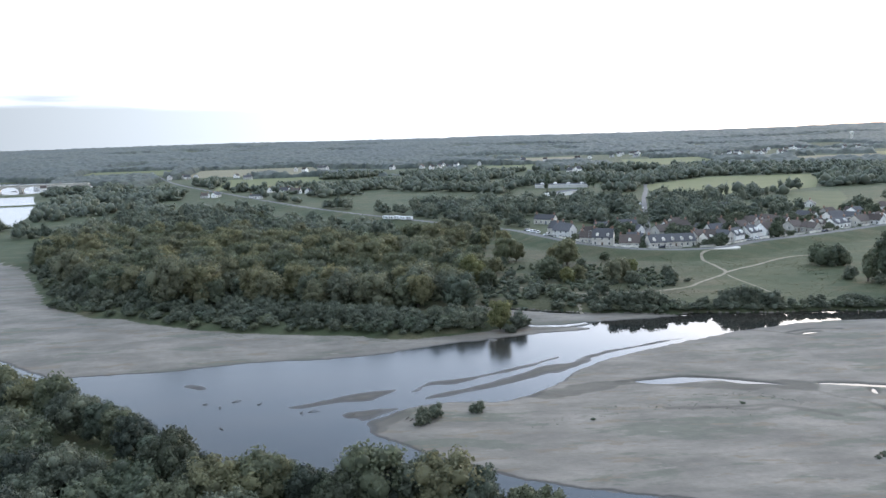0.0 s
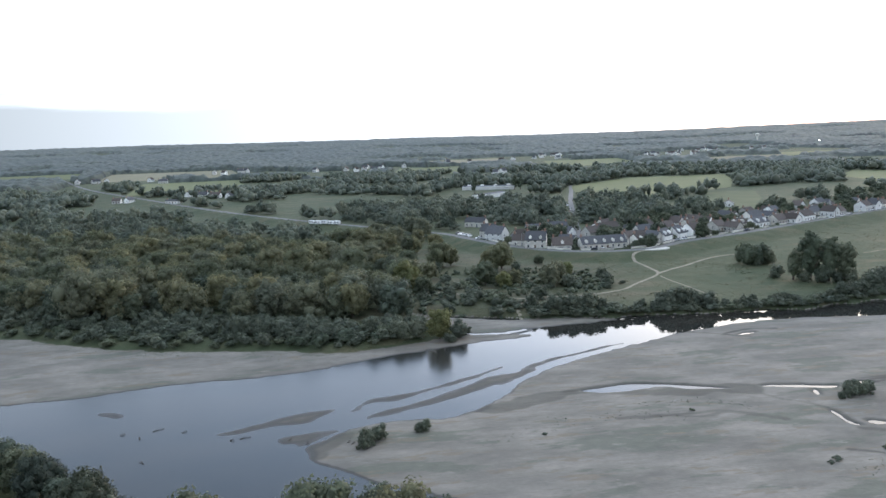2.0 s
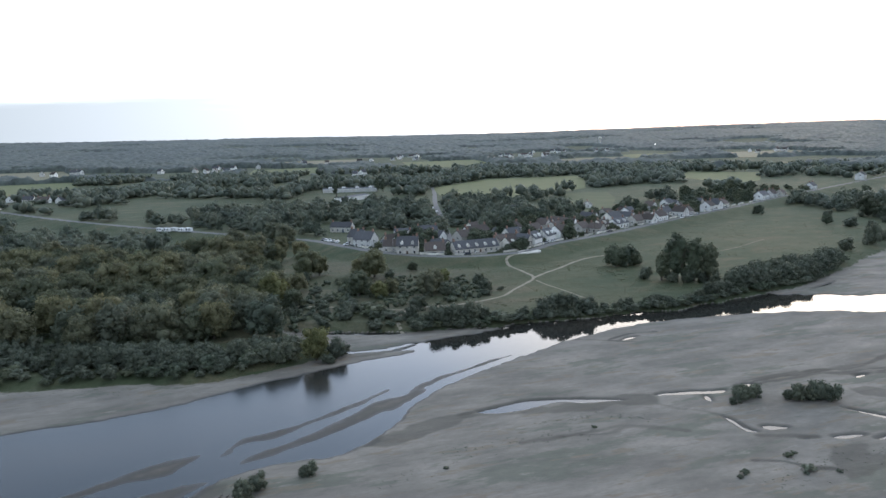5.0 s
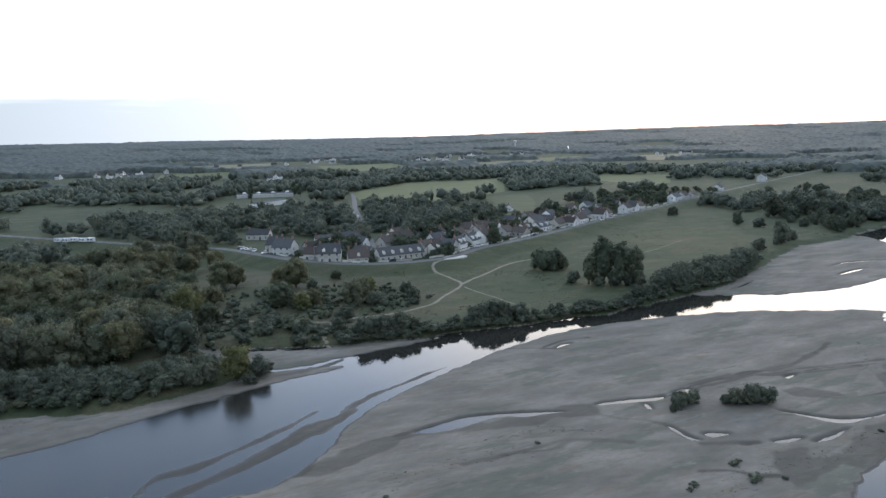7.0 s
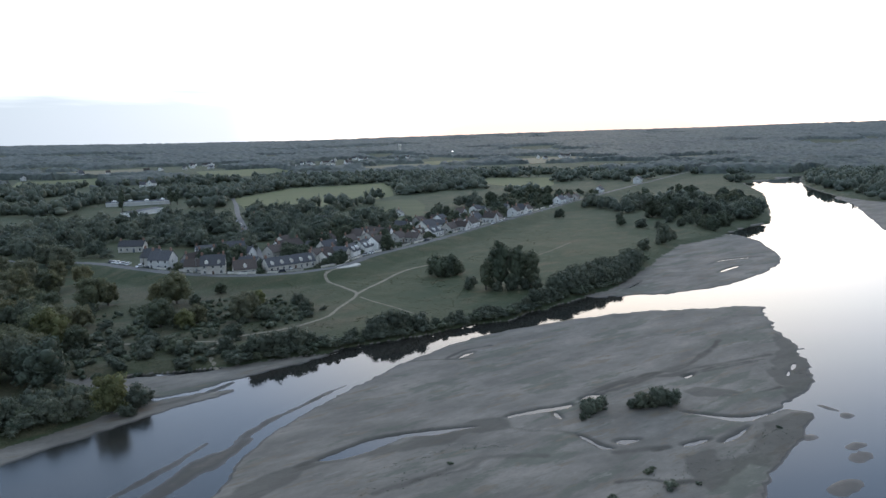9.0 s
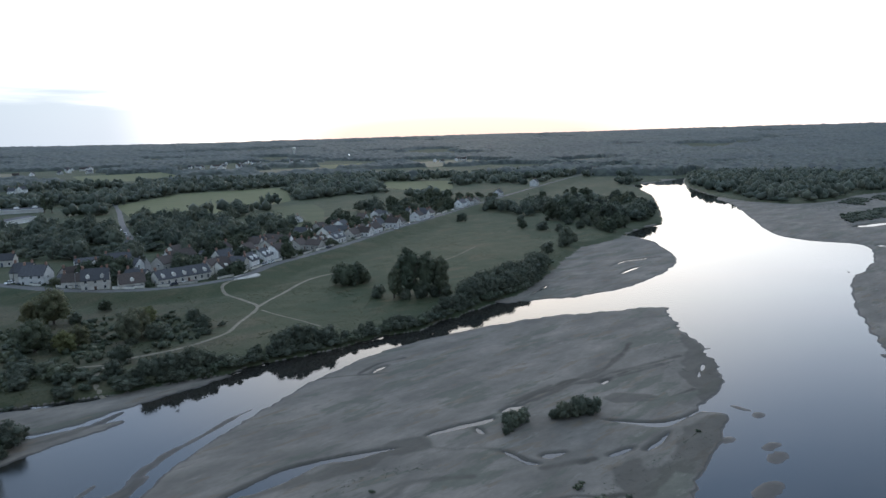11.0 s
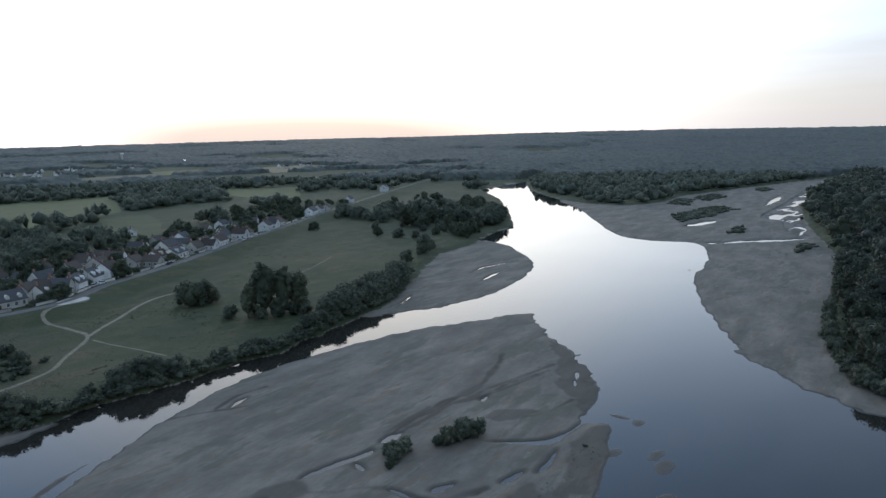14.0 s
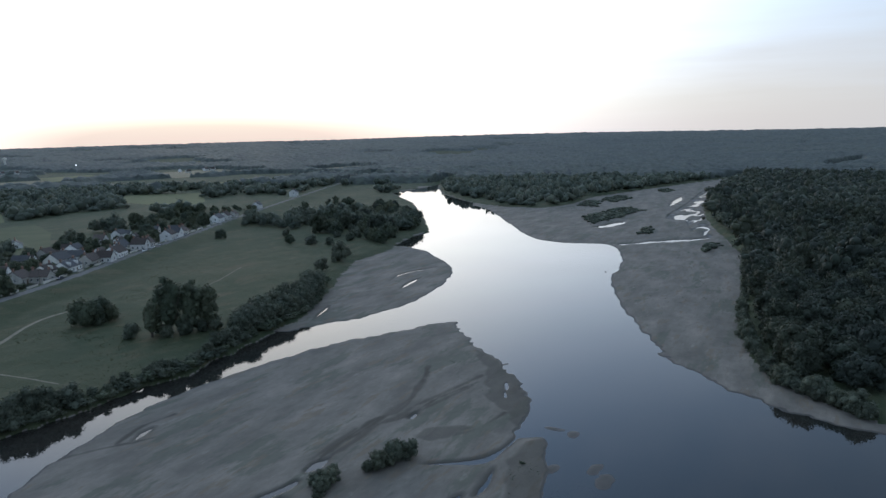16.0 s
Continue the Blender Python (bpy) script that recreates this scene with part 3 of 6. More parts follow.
def depth_in(points, x, y, n=4, margin=30.0):
    """Metres inside the closed outline, negative outside (at most the margin)."""
    line = smooth(points, True, n) if n > 1 else np.array(points, float)
    out = np.full(x.shape, -margin)
    near = (x > line[:, 0].min() - margin) & (x < line[:, 0].max() + margin) & (y > line[:, 1].min() - margin) & (y < line[:, 1].max() + margin)
    if near.any():
        a, b = x[near], y[near]
        d = line_distance(line, a, b, True)
        out[near] = np.where(inside(line, a, b), d, -np.minimum(d, margin))
    return out


def rough(x, y, size, seed=0):
    """Value noise from -1 to 1 with features of that size."""
    u, v = x / size + seed * 17.3, y / size - seed * 9.1
    i, j = np.floor(u), np.floor(v)
    f, g = u - i, v - j
    f, g = f * f * (3 - 2 * f), g * g * (3 - 2 * g)

    def cell(a, b):
        h = np.sin(a * 127.1 + b * 311.7 + seed * 74.7) * 43758.5453
        return 2 * (h - np.floor(h)) - 1

    return (cell(i, j) * (1 - f) + cell(i + 1, j) * f) * (1 - g) + (cell(i, j + 1) * (1 - f) + cell(i + 1, j + 1) * f) * g


def step(a, b, v):
    s = np.clip((v - a) / (b - a), 0, 1)
    return s * s * (3 - 2 * s)


INLAND = LEVEE + [(4900, 2400), (4900, 4900), (-4900, 4900), (-4900, 2600)]
LEVEE_LINE = smooth(LEVEE, False)


def land_depth(x, y):
    return np.maximum(np.maximum(depth_in(NORTH_LAND, x, y, 1), depth_in(FOREST_LAND, x, y, 1)), depth_in(SOUTH_LAND, x, y, 1))


def terrain(x, y):
    """Height of the ground and metres inland of the edge of the sand."""
    wob = 0.9 * rough(x, y, 7, 1) + 0.55 * rough(x, y, 2.6, 2) + 0.30 * rough(x, y, 1.2, 3)
    relief = 0.10 * rough(x, y, 16, 4) + 0.05 * rough(x, y, 5, 5) + 0.03 * rough(x, y, 2.2, 6)
    h = -0.9 + 0.25 * rough(x, y, 20, 7)
    for bar, slope, top in ((MAIN_BAR, 0.06, 0.24), (LEFT_BANK, 0.055, 0.75), (SPIT, 0.07, 0.3), (MID_BAR, 0.05, 0.26), (RIGHT_BANK, 0.05, 0.8)):
        d = depth_in(bar, x, y) + (0.8 + 1.1 * step(165, 200, x) * step(260, 225, x)) * wob
        h = np.maximum(h, np.where(d < 0, d * 0.10, top * (1 - np.exp(-np.maximum(d, 0) * slope / top * 1.4)) + 0.11 * (1 - np.exp(-np.maximum(d, 0) / 0.45))) + (0.6 if bar is MAIN_BAR else 1.0) * relief * step(0, 6, d) + 0.02)
    # the current draws the low bars out into threads
    along, across = 0.87 * x + 0.49 * y, -0.49 * x + 0.87 * y
    streak = rough(along / 7, across, 1.9, 84)
    for bar in THIN_BARS:
        d = depth_in(bar, x, y) + 0.6 * wob + 0.9 * streak - (0.8 if len(bar) > 20 else 0.1)
        h = np.maximum(h, np.where(d < 0, d * 0.13, 0.13 * (1 - np.exp(-np.maximum(d, 0) * 0.7))) + 0.02)
    for cx, cy, a, b in ISLETS:
        d = (1 - np.hypot((x - cx) / a, (y - cy) / b)) * min(a, b) + 0.7 * wob + 0.1
        h = np.maximum(h, np.where(d < 0, d * 0.2, np.minimum(d * 0.07, 0.06)))
    for run in RUNNELS:
        line = smooth(run, False)
        near = (x > line[:, 0].min() - 9) & (x < line[:, 0].max() + 9) & (y > line[:, 1].min() - 9) & (y < line[:, 1].max() + 9) & (h > 0)
        d = line_distance(line, x[near], y[near]) + 0.6 * wob[near]
        h[near] += np.maximum(0.045 - h[near], -0.06) * 0.85 * np.exp(-(d / 0.85) ** 2)
    for area in DAMP:
        s = step(-1.6, 1.0, depth_in(area, x, y) + 0.8 * wob) * (h > 0)
        h += np.maximum(0.075 + 0.3 * relief - h, -0.12) * s
    for pool in POOLS:
        d = depth_in(pool, x, y) + 0.3 * wob - np.where(x > 200, np.where(x > 420, -1.6 * rough(x, y, 8, 61), 0.5), 0.3)
        h = np.minimum(h, np.where(d > 0, -0.05 - 0.1 * np.minimum(d, 2), 0.02 - 0.35 * np.minimum(d, 0)))
    # many small threads of water cross the sand there
    area = depth_in(BRAID, x, y)
    wide = 0.34 * step(-3, 8, area)
    thread = np.abs(rough(x / 5, y, 8, 81) + 0.5 * rough(x / 5, y, 3.5, 82))
    h = np.where(area > -3, np.minimum(h, 0.03 + 0.6 * (thread - wide)), h)
    scarp = land_depth(x, y) + 1.2 * wob
    h += np.where((h > 0.3) & (scarp < -0.5) & (scarp > -9), 0.16 * rough(x, y, 1.7, 13) + 0.10 * rough(x, y, 4.5, 14), 0)
    shore = land_depth(x, y) + 1.2 * wob
    inland = depth_in(INLAND, x, y, 1, 40.0)
    r = np.hypot(x, y)
    bank = FLOOD_Z + 0.35 * rough(x, y, 22, 8) + 0.12 * rough(x, y, 6, 9)
    bank += (VILLAGE_Z - bank) * step(-6, 14, inland)
    levee = line_distance(LEVEE_LINE, x, y)
    bank = np.maximum(bank, CREST_Z - 0.30 * np.maximum(levee - 4.5, 0))
    bearing = np.degrees(np.arctan2(x, y))
    far = (50 + 46 * step(12, 82, bearing) + 5 * rough(x, y, 1500, 10) + 3 * rough(x, y, 500, 11)) * step(2000, 4750, r)
    land = np.where(shore > 0, np.minimum(0.42 + shore * 0.28, bank), -1.0)
    h = np.where(shore > 0, np.maximum(h * (shore < 3), land) + far, h)
    for pool in (UPSTREAM, FAR_POND):
        d = depth_in(pool, x, y)
        h = np.where(d > -12, np.minimum(h, -0.6 - d * 0.22), h)
    for shoal in [WEIR] + SHOALS:
        d = depth_in(shoal, x, y, 1)
        h = np.where(d > -6, np.maximum(h, np.minimum(0.25 * d, 1.2)), h)
    return h, shore


def dampness(x, y):
    """How much the sand holds water there, along runnels and round pools."""
    wob = 0.9 * rough(x, y, 7, 1) + 0.6 * rough(x, y, 2.6, 2)
    out = np.zeros(x.shape)
    for line, wide, much in [(r, 0.45, 1.0) for r in RILLS] + [(r, 0.6, 0.8) for r in RUNNELS]:
        p = smooth(line, False)
        near = (x > p[:, 0].min() - 6) & (x < p[:, 0].max() + 6) & (y > p[:, 1].min() - 6) & (y < p[:, 1].max() + 6)
        d = line_distance(p, x[near], y[near]) + 0.5 * wob[near]
        out[near] = np.maximum(out[near], much * step(wide * 2.2, wide * 0.3, d) * (0.55 + 0.45 * step(-0.6, 0.3, rough(x[near], y[near], 9, 63))))
    for area in STAINS + DAMP:
        out = np.maximum(out, 0.62 * step(-0.7, 0.5, depth_in(area, x, y, 3, 8.0) + 1.3 * wob))
    for bar in THIN_BARS:
        out = np.maximum(out, 0.6 * step(-1.0, 0.2, depth_in(bar, x, y, 3, 8.0) + 0.6 * wob))
    for pool in POOLS:
        if pool[0][0] < 420:
            out = np.maximum(out, 0.6 * step(-1.0, -0.1, depth_in(pool, x, y, 3, 8.0) + 0.5 * wob))
    return out


def axis_steps(lo, a, b, hi, fine, grow):
    """Grid lines: fine from a to b, then ever wider out to lo and hi."""
    mid = list(np.arange(a, b, fine))
    up, down, s = [mid[-1]], [mid[0]], fine
    while up[-1] < hi:
        s = min(s * grow, 160)
        up.append(min(up[-1] + s, hi))
    s = fine
    while down[-1] > lo:
        s = min(s * grow, 160)
        down.append(max(down[-1] - s, lo))
    return np.array(down[:0:-1] + mid + up[1:])


def mesh_from(name, verts, faces, mats, ids=None, soft=False):
    """A mesh from numpy arrays; faces: arrays of equal-sided faces."""
    me = bpy.data.meshes.new(name)
    sizes = np.concatenate([np.full(len(f), f.shape[1]) for f in faces])
    loops = np.concatenate([np.asarray(f).ravel() for f in faces])
    me.vertices.add(len(verts))
    me.vertices.foreach_set("co", np.asarray(verts, np.float32).ravel())
    me.loops.add(len(loops))
    me.loops.foreach_set("vertex_index", loops.astype(np.int32))
    me.polygons.add(len(sizes))
    me.polygons.foreach_set("loop_start", np.concatenate([[0], np.cumsum(sizes)[:-1]]).astype(np.int32))
    for m in mats:
        me.materials.append(m)
    if ids is not None:
        me.polygons.foreach_set("material_index", np.asarray(ids, np.int32))
    me.polygons.foreach_set("use_smooth", np.full(len(sizes), soft))
    me.update(calc_edges=True)
    me.validate()
    return me


def build_ground():
    gx = axis_steps(-4920, -92, 240, 4920, 0.56, 1.03)
    gx = np.unique(np.concatenate([gx, np.arange(440, 1050, 4.0)]))
    gy = axis_steps(-4920, 108, 262, 4920, 0.50, 1.03)
    x, y = np.meshgrid(gx, gy, indexing="ij")
    h, shore = terrain(x.ravel(), y.ravel())
    h, shore = h.reshape(x.shape), shore.reshape(x.shape)
    index = np.arange(x.size).reshape(x.shape)
    quads = np.stack([index[:-1, :-1], index[1:, :-1], index[1:, 1:], index[:-1, 1:]], -1).reshape(-1, 4)
    land = (shore.ravel()[quads].mean(1) > 0)
    co = np.stack([x, y, h], -1).reshape(-1, 3)
    at = co[quads].mean(1)
    banks = ((MAIN_BAR, "broad grey-beige sandbank in mid river with pools and runnels"), (LEFT_BANK, "long pale sand bank at the foot of the wood"),
             (SPIT, "narrow sand spit below the meadow"), (MID_BAR, "low rounded sandbank with thin pools"), (RIGHT_BANK, "wide bare sand bank with braided water"))
    nearest = np.argmax([depth_in(o, at[:, 0], at[:, 1], 1, 9000.0) for o, _ in banks], axis=0)
    pieces = [("ground", land, GRASS, "rough grass and meadow land of the river plain", "ground")]
    pieces += [("sandbank", ~land & (nearest == k), SAND, label, "sandbank") for k, (_, label) in enumerate(banks)]
    for name, pick, mat, label, category in pieces:
        q = quads[pick]
        used, back = np.unique(q.ravel(), return_inverse=True)
        me = mesh_from(name, co[used], [back.reshape(-1, 4)], [mat], soft=True)
        att = me.attributes.new("shore", "FLOAT", "POINT")
        att.data.foreach_set("value", shore.ravel()[used].astype(np.float32))
        if mat == SAND:
            att = me.attributes.new("damp", "FLOAT", "POINT")
            att.data.foreach_set("value", dampness(co[used][:, 0], co[used][:, 1]).astype(np.float32))
        if mat == GRASS:
            # dry rank grass on the rough ground beside the wood
            px, py = co[used][:, 0], co[used][:, 1]
            rank = depth_in([(-10, 262), (40, 255), (95, 262), (112, 300), (108, 335), (60, 380), (20, 400), (10, 330)], px, py)
            att = me.attributes.new("rank", "FLOAT", "POINT")
            att.data.foreach_set("value", (0.9 * step(-14, 12, rank)).astype(np.float32))
        tagged(new(name, me), label, category, kind="structure")
    return gx, gy, h


GRID_X, GRID_Y, GRID_H = build_ground()
water = mesh_from("water", [(-3000, -400, 0), (3600, -400, 0), (3600, 2500, 0), (-3000, 2500, 0)], [np.array([[0, 1, 2, 3]])], [WATER])
tagged(new("water", water), "calm shallow river reflecting the dusk sky", "river", kind="structure")


def heights(x, y):
    """Height of the ground sheet at places, read between its grid lines."""
    x, y = np.asarray(x, float), np.asarray(y, float)
    i = np.clip(np.searchsorted(GRID_X, x) - 1, 0, len(GRID_X) - 2)
    j = np.clip(np.searchsorted(GRID_Y, y) - 1, 0, len(GRID_Y) - 2)
    f = (x - GRID_X[i]) / (GRID_X[i + 1] - GRID_X[i])
    g = (y - GRID_Y[j]) / (GRID_Y[j + 1] - GRID_Y[j])
    return (GRID_H[i, j] * (1 - f) + GRID_H[i + 1, j] * f) * (1 - g) + (GRID_H[i, j + 1] * (1 - f) + GRID_H[i + 1, j + 1] * f) * g


def ground_z(x, y):
    return float(heights([x], [y])[0])


def ribbon(name, line, width, lift, mat, label, category, n=5):
    """A strip of road or path laid over the ground."""
    p = smooth(line, False, n)
    seg = [p[0]]
    for a, b in zip(p[:-1], p[1:]):
        k = max(1, int(np.linalg.norm(b - a) / 4))
        seg += [a + (b - a) * (i + 1) / k for i in range(k)]
    p = np.array(seg)
    t = np.gradient(p, axis=0)
    t /= np.linalg.norm(t, axis=1)[:, None] + 1e-9
    side = np.stack([-t[:, 1], t[:, 0]], 1)
    w = width / 2 * (1 + 0.22 * rough(p[:, 0], p[:, 1], 6, 12))[:, None]
    cols = [p + side * w * s for s in (-1, -0.33, 0.33, 1)]
    xy = np.concatenate(cols)
    z = heights(xy[:, 0], xy[:, 1])
    n_ = len(p)
    v = np.column_stack([xy, z + lift])
    v[:n_, 2] -= lift * 0.9
    v[3 * n_:, 2] -= lift * 0.9
    i = np.arange(n_ - 1)
    f = np.concatenate([np.stack([k * n_ + i, (k + 1) * n_ + i, (k + 1) * n_ + i + 1, k * n_ + i + 1], 1)[:, ::-1] for k in range(3)])
    return tagged(new(name, mesh_from(name, v, [f], [mat], soft=True)), label, category, kind="structure")


ribbon("road", LEVEE, 5.5, 0.10, ASPHALT, "narrow grey road along the crest of the levee", "road", 6)
ribbon("road", [(112, 356), (119, 395), (127, 433), (153, 529), (181, 631), (216, 746), (245, 850)], 4.2, 0.12, ASPHALT, "village street running inland from the levee", "road")


PATHS = [[(144, 352), (130, 347), (126, 338), (126, 322), (125, 308), (109, 291), (97, 279), (79, 274), (65, 275), (58, 273), (51, 262), (50, 250)], [(125, 308), (145, 324), (166, 339), (178, 344), (196, 345)],
         [(124, 303), (124, 290), (125, 280), (126, 264)], [(58, 273), (44, 281), (30, 290), (12, 300)], [(240, 330), (262, 338), (290, 352)]]
for line, wide, words in zip(PATHS, (1.5, 1.6, 0.8, 1.2, 0.6), ("pale trodden earth path through the meadow", "pale trodden earth path through the meadow", "faint trodden earth path down to the water", "faint trodden earth path through rough grass", "faint trodden earth path across the meadow")):
    ribbon("footpath", line, wide, 0.08, TRACK, words, "path")


def patch(name, outline, lift, mat, label, category):
    p = smooth(outline, True, 3) if category != "field" else np.array(outline, float)
    z = np.array([ground_z(x, y) for x, y in p]).max() + lift
    v = np.column_stack([p, np.full(len(p), z)])
    v = np.concatenate([v, v - (0, 0, 0.6)])
    n = len(p)
    i = np.arange(n)
    me = mesh_from(name, v, [i[None, :], np.stack([i, i + n, (i + 1) % n + n, (i + 1) % n], 1)], [mat])
    return tagged(new(name, me), label, category, kind="structure")


FIELDS = []


def field(outline, mat, label):
    FIELDS.append(outline)
    patch("field", outline, 0.08, mat, label, "field")


field([(203, 679), (219, 633), (312, 669), (375, 707), (485, 906), (343, 913), (232, 805)], CROP, "wide pale green field beyond the village")
field([(243, 500), (274, 492), (340, 590), (373, 662), (323, 660), (275, 560)], PADDOCK, "green paddock among trees")
field([(530, 650), (600, 700), (705, 815), (640, 885), (560, 800)], CROP, "pale green field among hedges")
field([(780, 900), (860, 890), (1065, 930), (960, 1010), (840, 980)], CROP, "pale green field among hedges")
for x0, y0, x1, y1, skew, mat in ((-300, 930, -150, 1230, -60, CROP), (40, 1180, 165, 1470, 30, CROP), (-480, 1330, -220, 1720, -90, STUBBLE), (120, 1560, 330, 1880, 30, STUBBLE), (340, 1280, 520, 1600, 60, CROP), (-760, 1450, -560, 1820, -120, CROP),
                                  (600, 1180, 790, 1480, 120, STUBBLE), (1020, 1220, 1290, 1520, 150, STUBBLE), (1300, 1050, 1560, 1230, 120, STUBBLE), (860, 1380, 1010, 1600, 100, CROP)):
    field([(x0, y0), (x1, y0 + 15), (x1 + skew, y1), (x0 + skew, y1 - 20)], mat, "far dry field between woods" if mat == STUBBLE else "far green field between woods")
patch("gravel_pad", [(138, 350), (147, 350.5), (151, 354), (149, 360), (142, 359), (137, 354)], 0.05, GRAVEL, "pale gravel turning place beside the levee road", "gravel")


# ---- things: helpers ----
def part(name, data, mat, parent, label=""):
    """A bmesh or mesh as one mesh object under a thing or part."""
    if isinstance(data, bmesh.types.BMesh):
        me = bpy.data.meshes.new(name)
        data.to_mesh(me)
        data.free()
        data = me
    if mat and not data.materials:
        data.materials.append(mat)
    ob = new(name, data)
    ob.parent = parent
    if label:
        ob["label"] = label
    return ob


def thing(name, label, category, group=""):
    return tagged(new(name), label, category, group)


def box(bm, x0, y0, z0, x1, y1, z1):
    m = Matrix.Translation(((x0 + x1) / 2, (y0 + y1) / 2, (z0 + z1) / 2)) @ Matrix.Diagonal((x1 - x0, y1 - y0, z1 - z0, 1))
    bmesh.ops.create_cube(bm, size=1, matrix=m)
    return bm


def tube(points, radii, sides=6):
    """Vertices and quads of a bent tapering tube."""
    p = np.array(points, float)
    t = np.gradient(p, axis=0)
    t /= np.linalg.norm(t, axis=1)[:, None]
    a = np.cross(t, (0.31, 0.95, 0.05))
    a /= np.linalg.norm(a, axis=1)[:, None] + 1e-9
    b = np.cross(t, a)
    ang = np.arange(sides) * 2 * np.pi / sides
    v = p[:, None] + (np.cos(ang)[None, :, None] * a[:, None] + np.sin(ang)[None, :, None] * b[:, None]) * np.array(radii)[:, None, None]
    i, j = np.meshgrid(np.arange(len(p) - 1), np.arange(sides), indexing="ij")
    k = (j + 1) % sides
    f = np.stack([i * sides + j, i * sides + k, (i + 1) * sides + k, (i + 1) * sides + j], -1).reshape(-1, 4)
    return v.reshape(-1, 3), f


def ico(level):
    bm = bmesh.new()
    bmesh.ops.create_icosphere(bm, subdivisions=level, radius=1)
    v = np.array([q.co[:] for q in bm.verts])
    f = np.array([[q.index for q in g.verts] for g in bm.faces])
    bm.free()
    return v, f


ICO1, ICO2 = ico(1), ico(2)


def join(pieces):
    """Joins (verts, faces) pairs with faces of one size."""
    vs, fs, n = [], [], 0
    for v, f in pieces:
        vs.append(v)
        fs.append(f + n)
        n += len(v)
    return np.concatenate(vs), np.concatenate(fs)


def knobs(rng, d, count=9):
    """How far out a leaf stands in each direction of a clump that bulges in a few places."""
    k = rng.normal(size=(count, 3))
    k /= np.linalg.norm(k, axis=1)[:, None]
    near = (d @ k.T).max(axis=1)
    return 0.80 + 0.32 * step(0.55, 0.98, near)


def sprays(rng, at, nrm, size):
    """Small leaf sprays at places, facing about along the normals."""
    nrm = nrm + rng.normal(size=nrm.shape) * 0.65
    nrm /= np.linalg.norm(nrm, axis=1)[:, None]
    a = np.cross(nrm, rng.normal(size=nrm.shape))
    a /= np.linalg.norm(a, axis=1)[:, None]
    b = np.cross(nrm, a)
    s = size * rng.uniform(0.5, 1.3, (len(at), 1))
    v = np.stack([at + a * s, at + b * s * 0.62, at - a * s * 0.85, at - b * s * 0.62], 1).reshape(-1, 3)
    return v, np.arange(len(v)).reshape(-1, 4)


def leafy(rng, c, r, leaves, size, core, shrink=0.64):
    """Bulging clumps at c with radii r: their dense insides, and sprays on what shows of them."""
    cores, at, nrm = [], [], []
    for i in range(len(c)):
        d = rng.normal(size=(leaves, 3))
        d[:, 2] += 0.25
        d /= np.linalg.norm(d, axis=1)[:, None]
        seed = rng.integers(1 << 30)
        p = c[i] + d * r[i] * (knobs(np.random.default_rng(seed), d) * rng.uniform(0.70, 1.16, leaves))[:, None]
        hid = np.zeros(leaves, bool)
        for j in range(len(c)):
            if j != i:
                hid |= (((p - c[j]) / (r[j] * 0.70)) ** 2).sum(1) < 1
        at.append(p[~hid])
        nrm.append(d[~hid])
        w = core[0] * (knobs(np.random.default_rng(seed), core[0]) * (1 + 0.05 * rng.normal(size=len(core[0]))))[:, None]
        cores.append((w * r[i] * shrink + c[i], core[1]))
    cv, cf = join(cores)
    lv, lf = sprays(rng, np.concatenate(at), np.concatenate(nrm), size)
    return cv, cf, lv, lf


def crown_mesh(name, seed, radius, height, base, clumps, leaves, leaf, mat, top=0.0, core=None, puff=0.36):
    """A domed crown: large bulging clumps of foliage round a dense heart, with sprays standing out of them."""
    rng = np.random.default_rng(seed)
    i = np.arange(clumps)
    z = np.clip(-0.72 + 1.70 * (i + 0.5) / clumps + rng.normal(size=clumps) * 0.08, -0.95, 0.98)
    a = i * 2.39996 + rng.normal(size=clumps) * 0.35
    flat = np.sqrt(1 - z * z)
    low = np.where(z < 0, np.clip(1 / np.maximum(flat, 0.4), 1, 1.5), 1)
    d = np.stack([np.cos(a) * flat * low, np.sin(a) * flat * low, z], 1)
    c = d * rng.uniform(0.50, 0.82, (clumps, 1)) * (radius, radius, height / 2) + rng.normal(size=3) * (0.07 * radius, 0.07 * radius, 0)
    c[:, :2] *= (1 - top * np.clip(c[:, 2] / (height / 2), -0.25, 1))[:, None]
    c[:, 2] += base + height / 2
    r = puff * rng.uniform(0.72, 1.28, (clumps, 1)) * np.array([radius, radius, min(radius, height * 0.45)])
    cv, cf, lv, lf = leafy(rng, c, r, leaves, leaf, core or ICO2)
    heart = ICO2[0] * (radius * 0.56, radius * 0.56, height * 0.34) + (0, 0, base + height * 0.47)
    heart[:, :2] *= 1 - top * np.clip((heart[:, 2:] - base - height / 2) / (height / 2), -0.25, 1)
    cv, cf = join([(cv, cf), (heart, ICO2[1])])
    v = np.concatenate([cv, lv])
    v[:, 2] = np.maximum(v[:, 2], 0.05)
    return mesh_from(name, v, [cf, lf + len(cv)], [mat], soft=True)


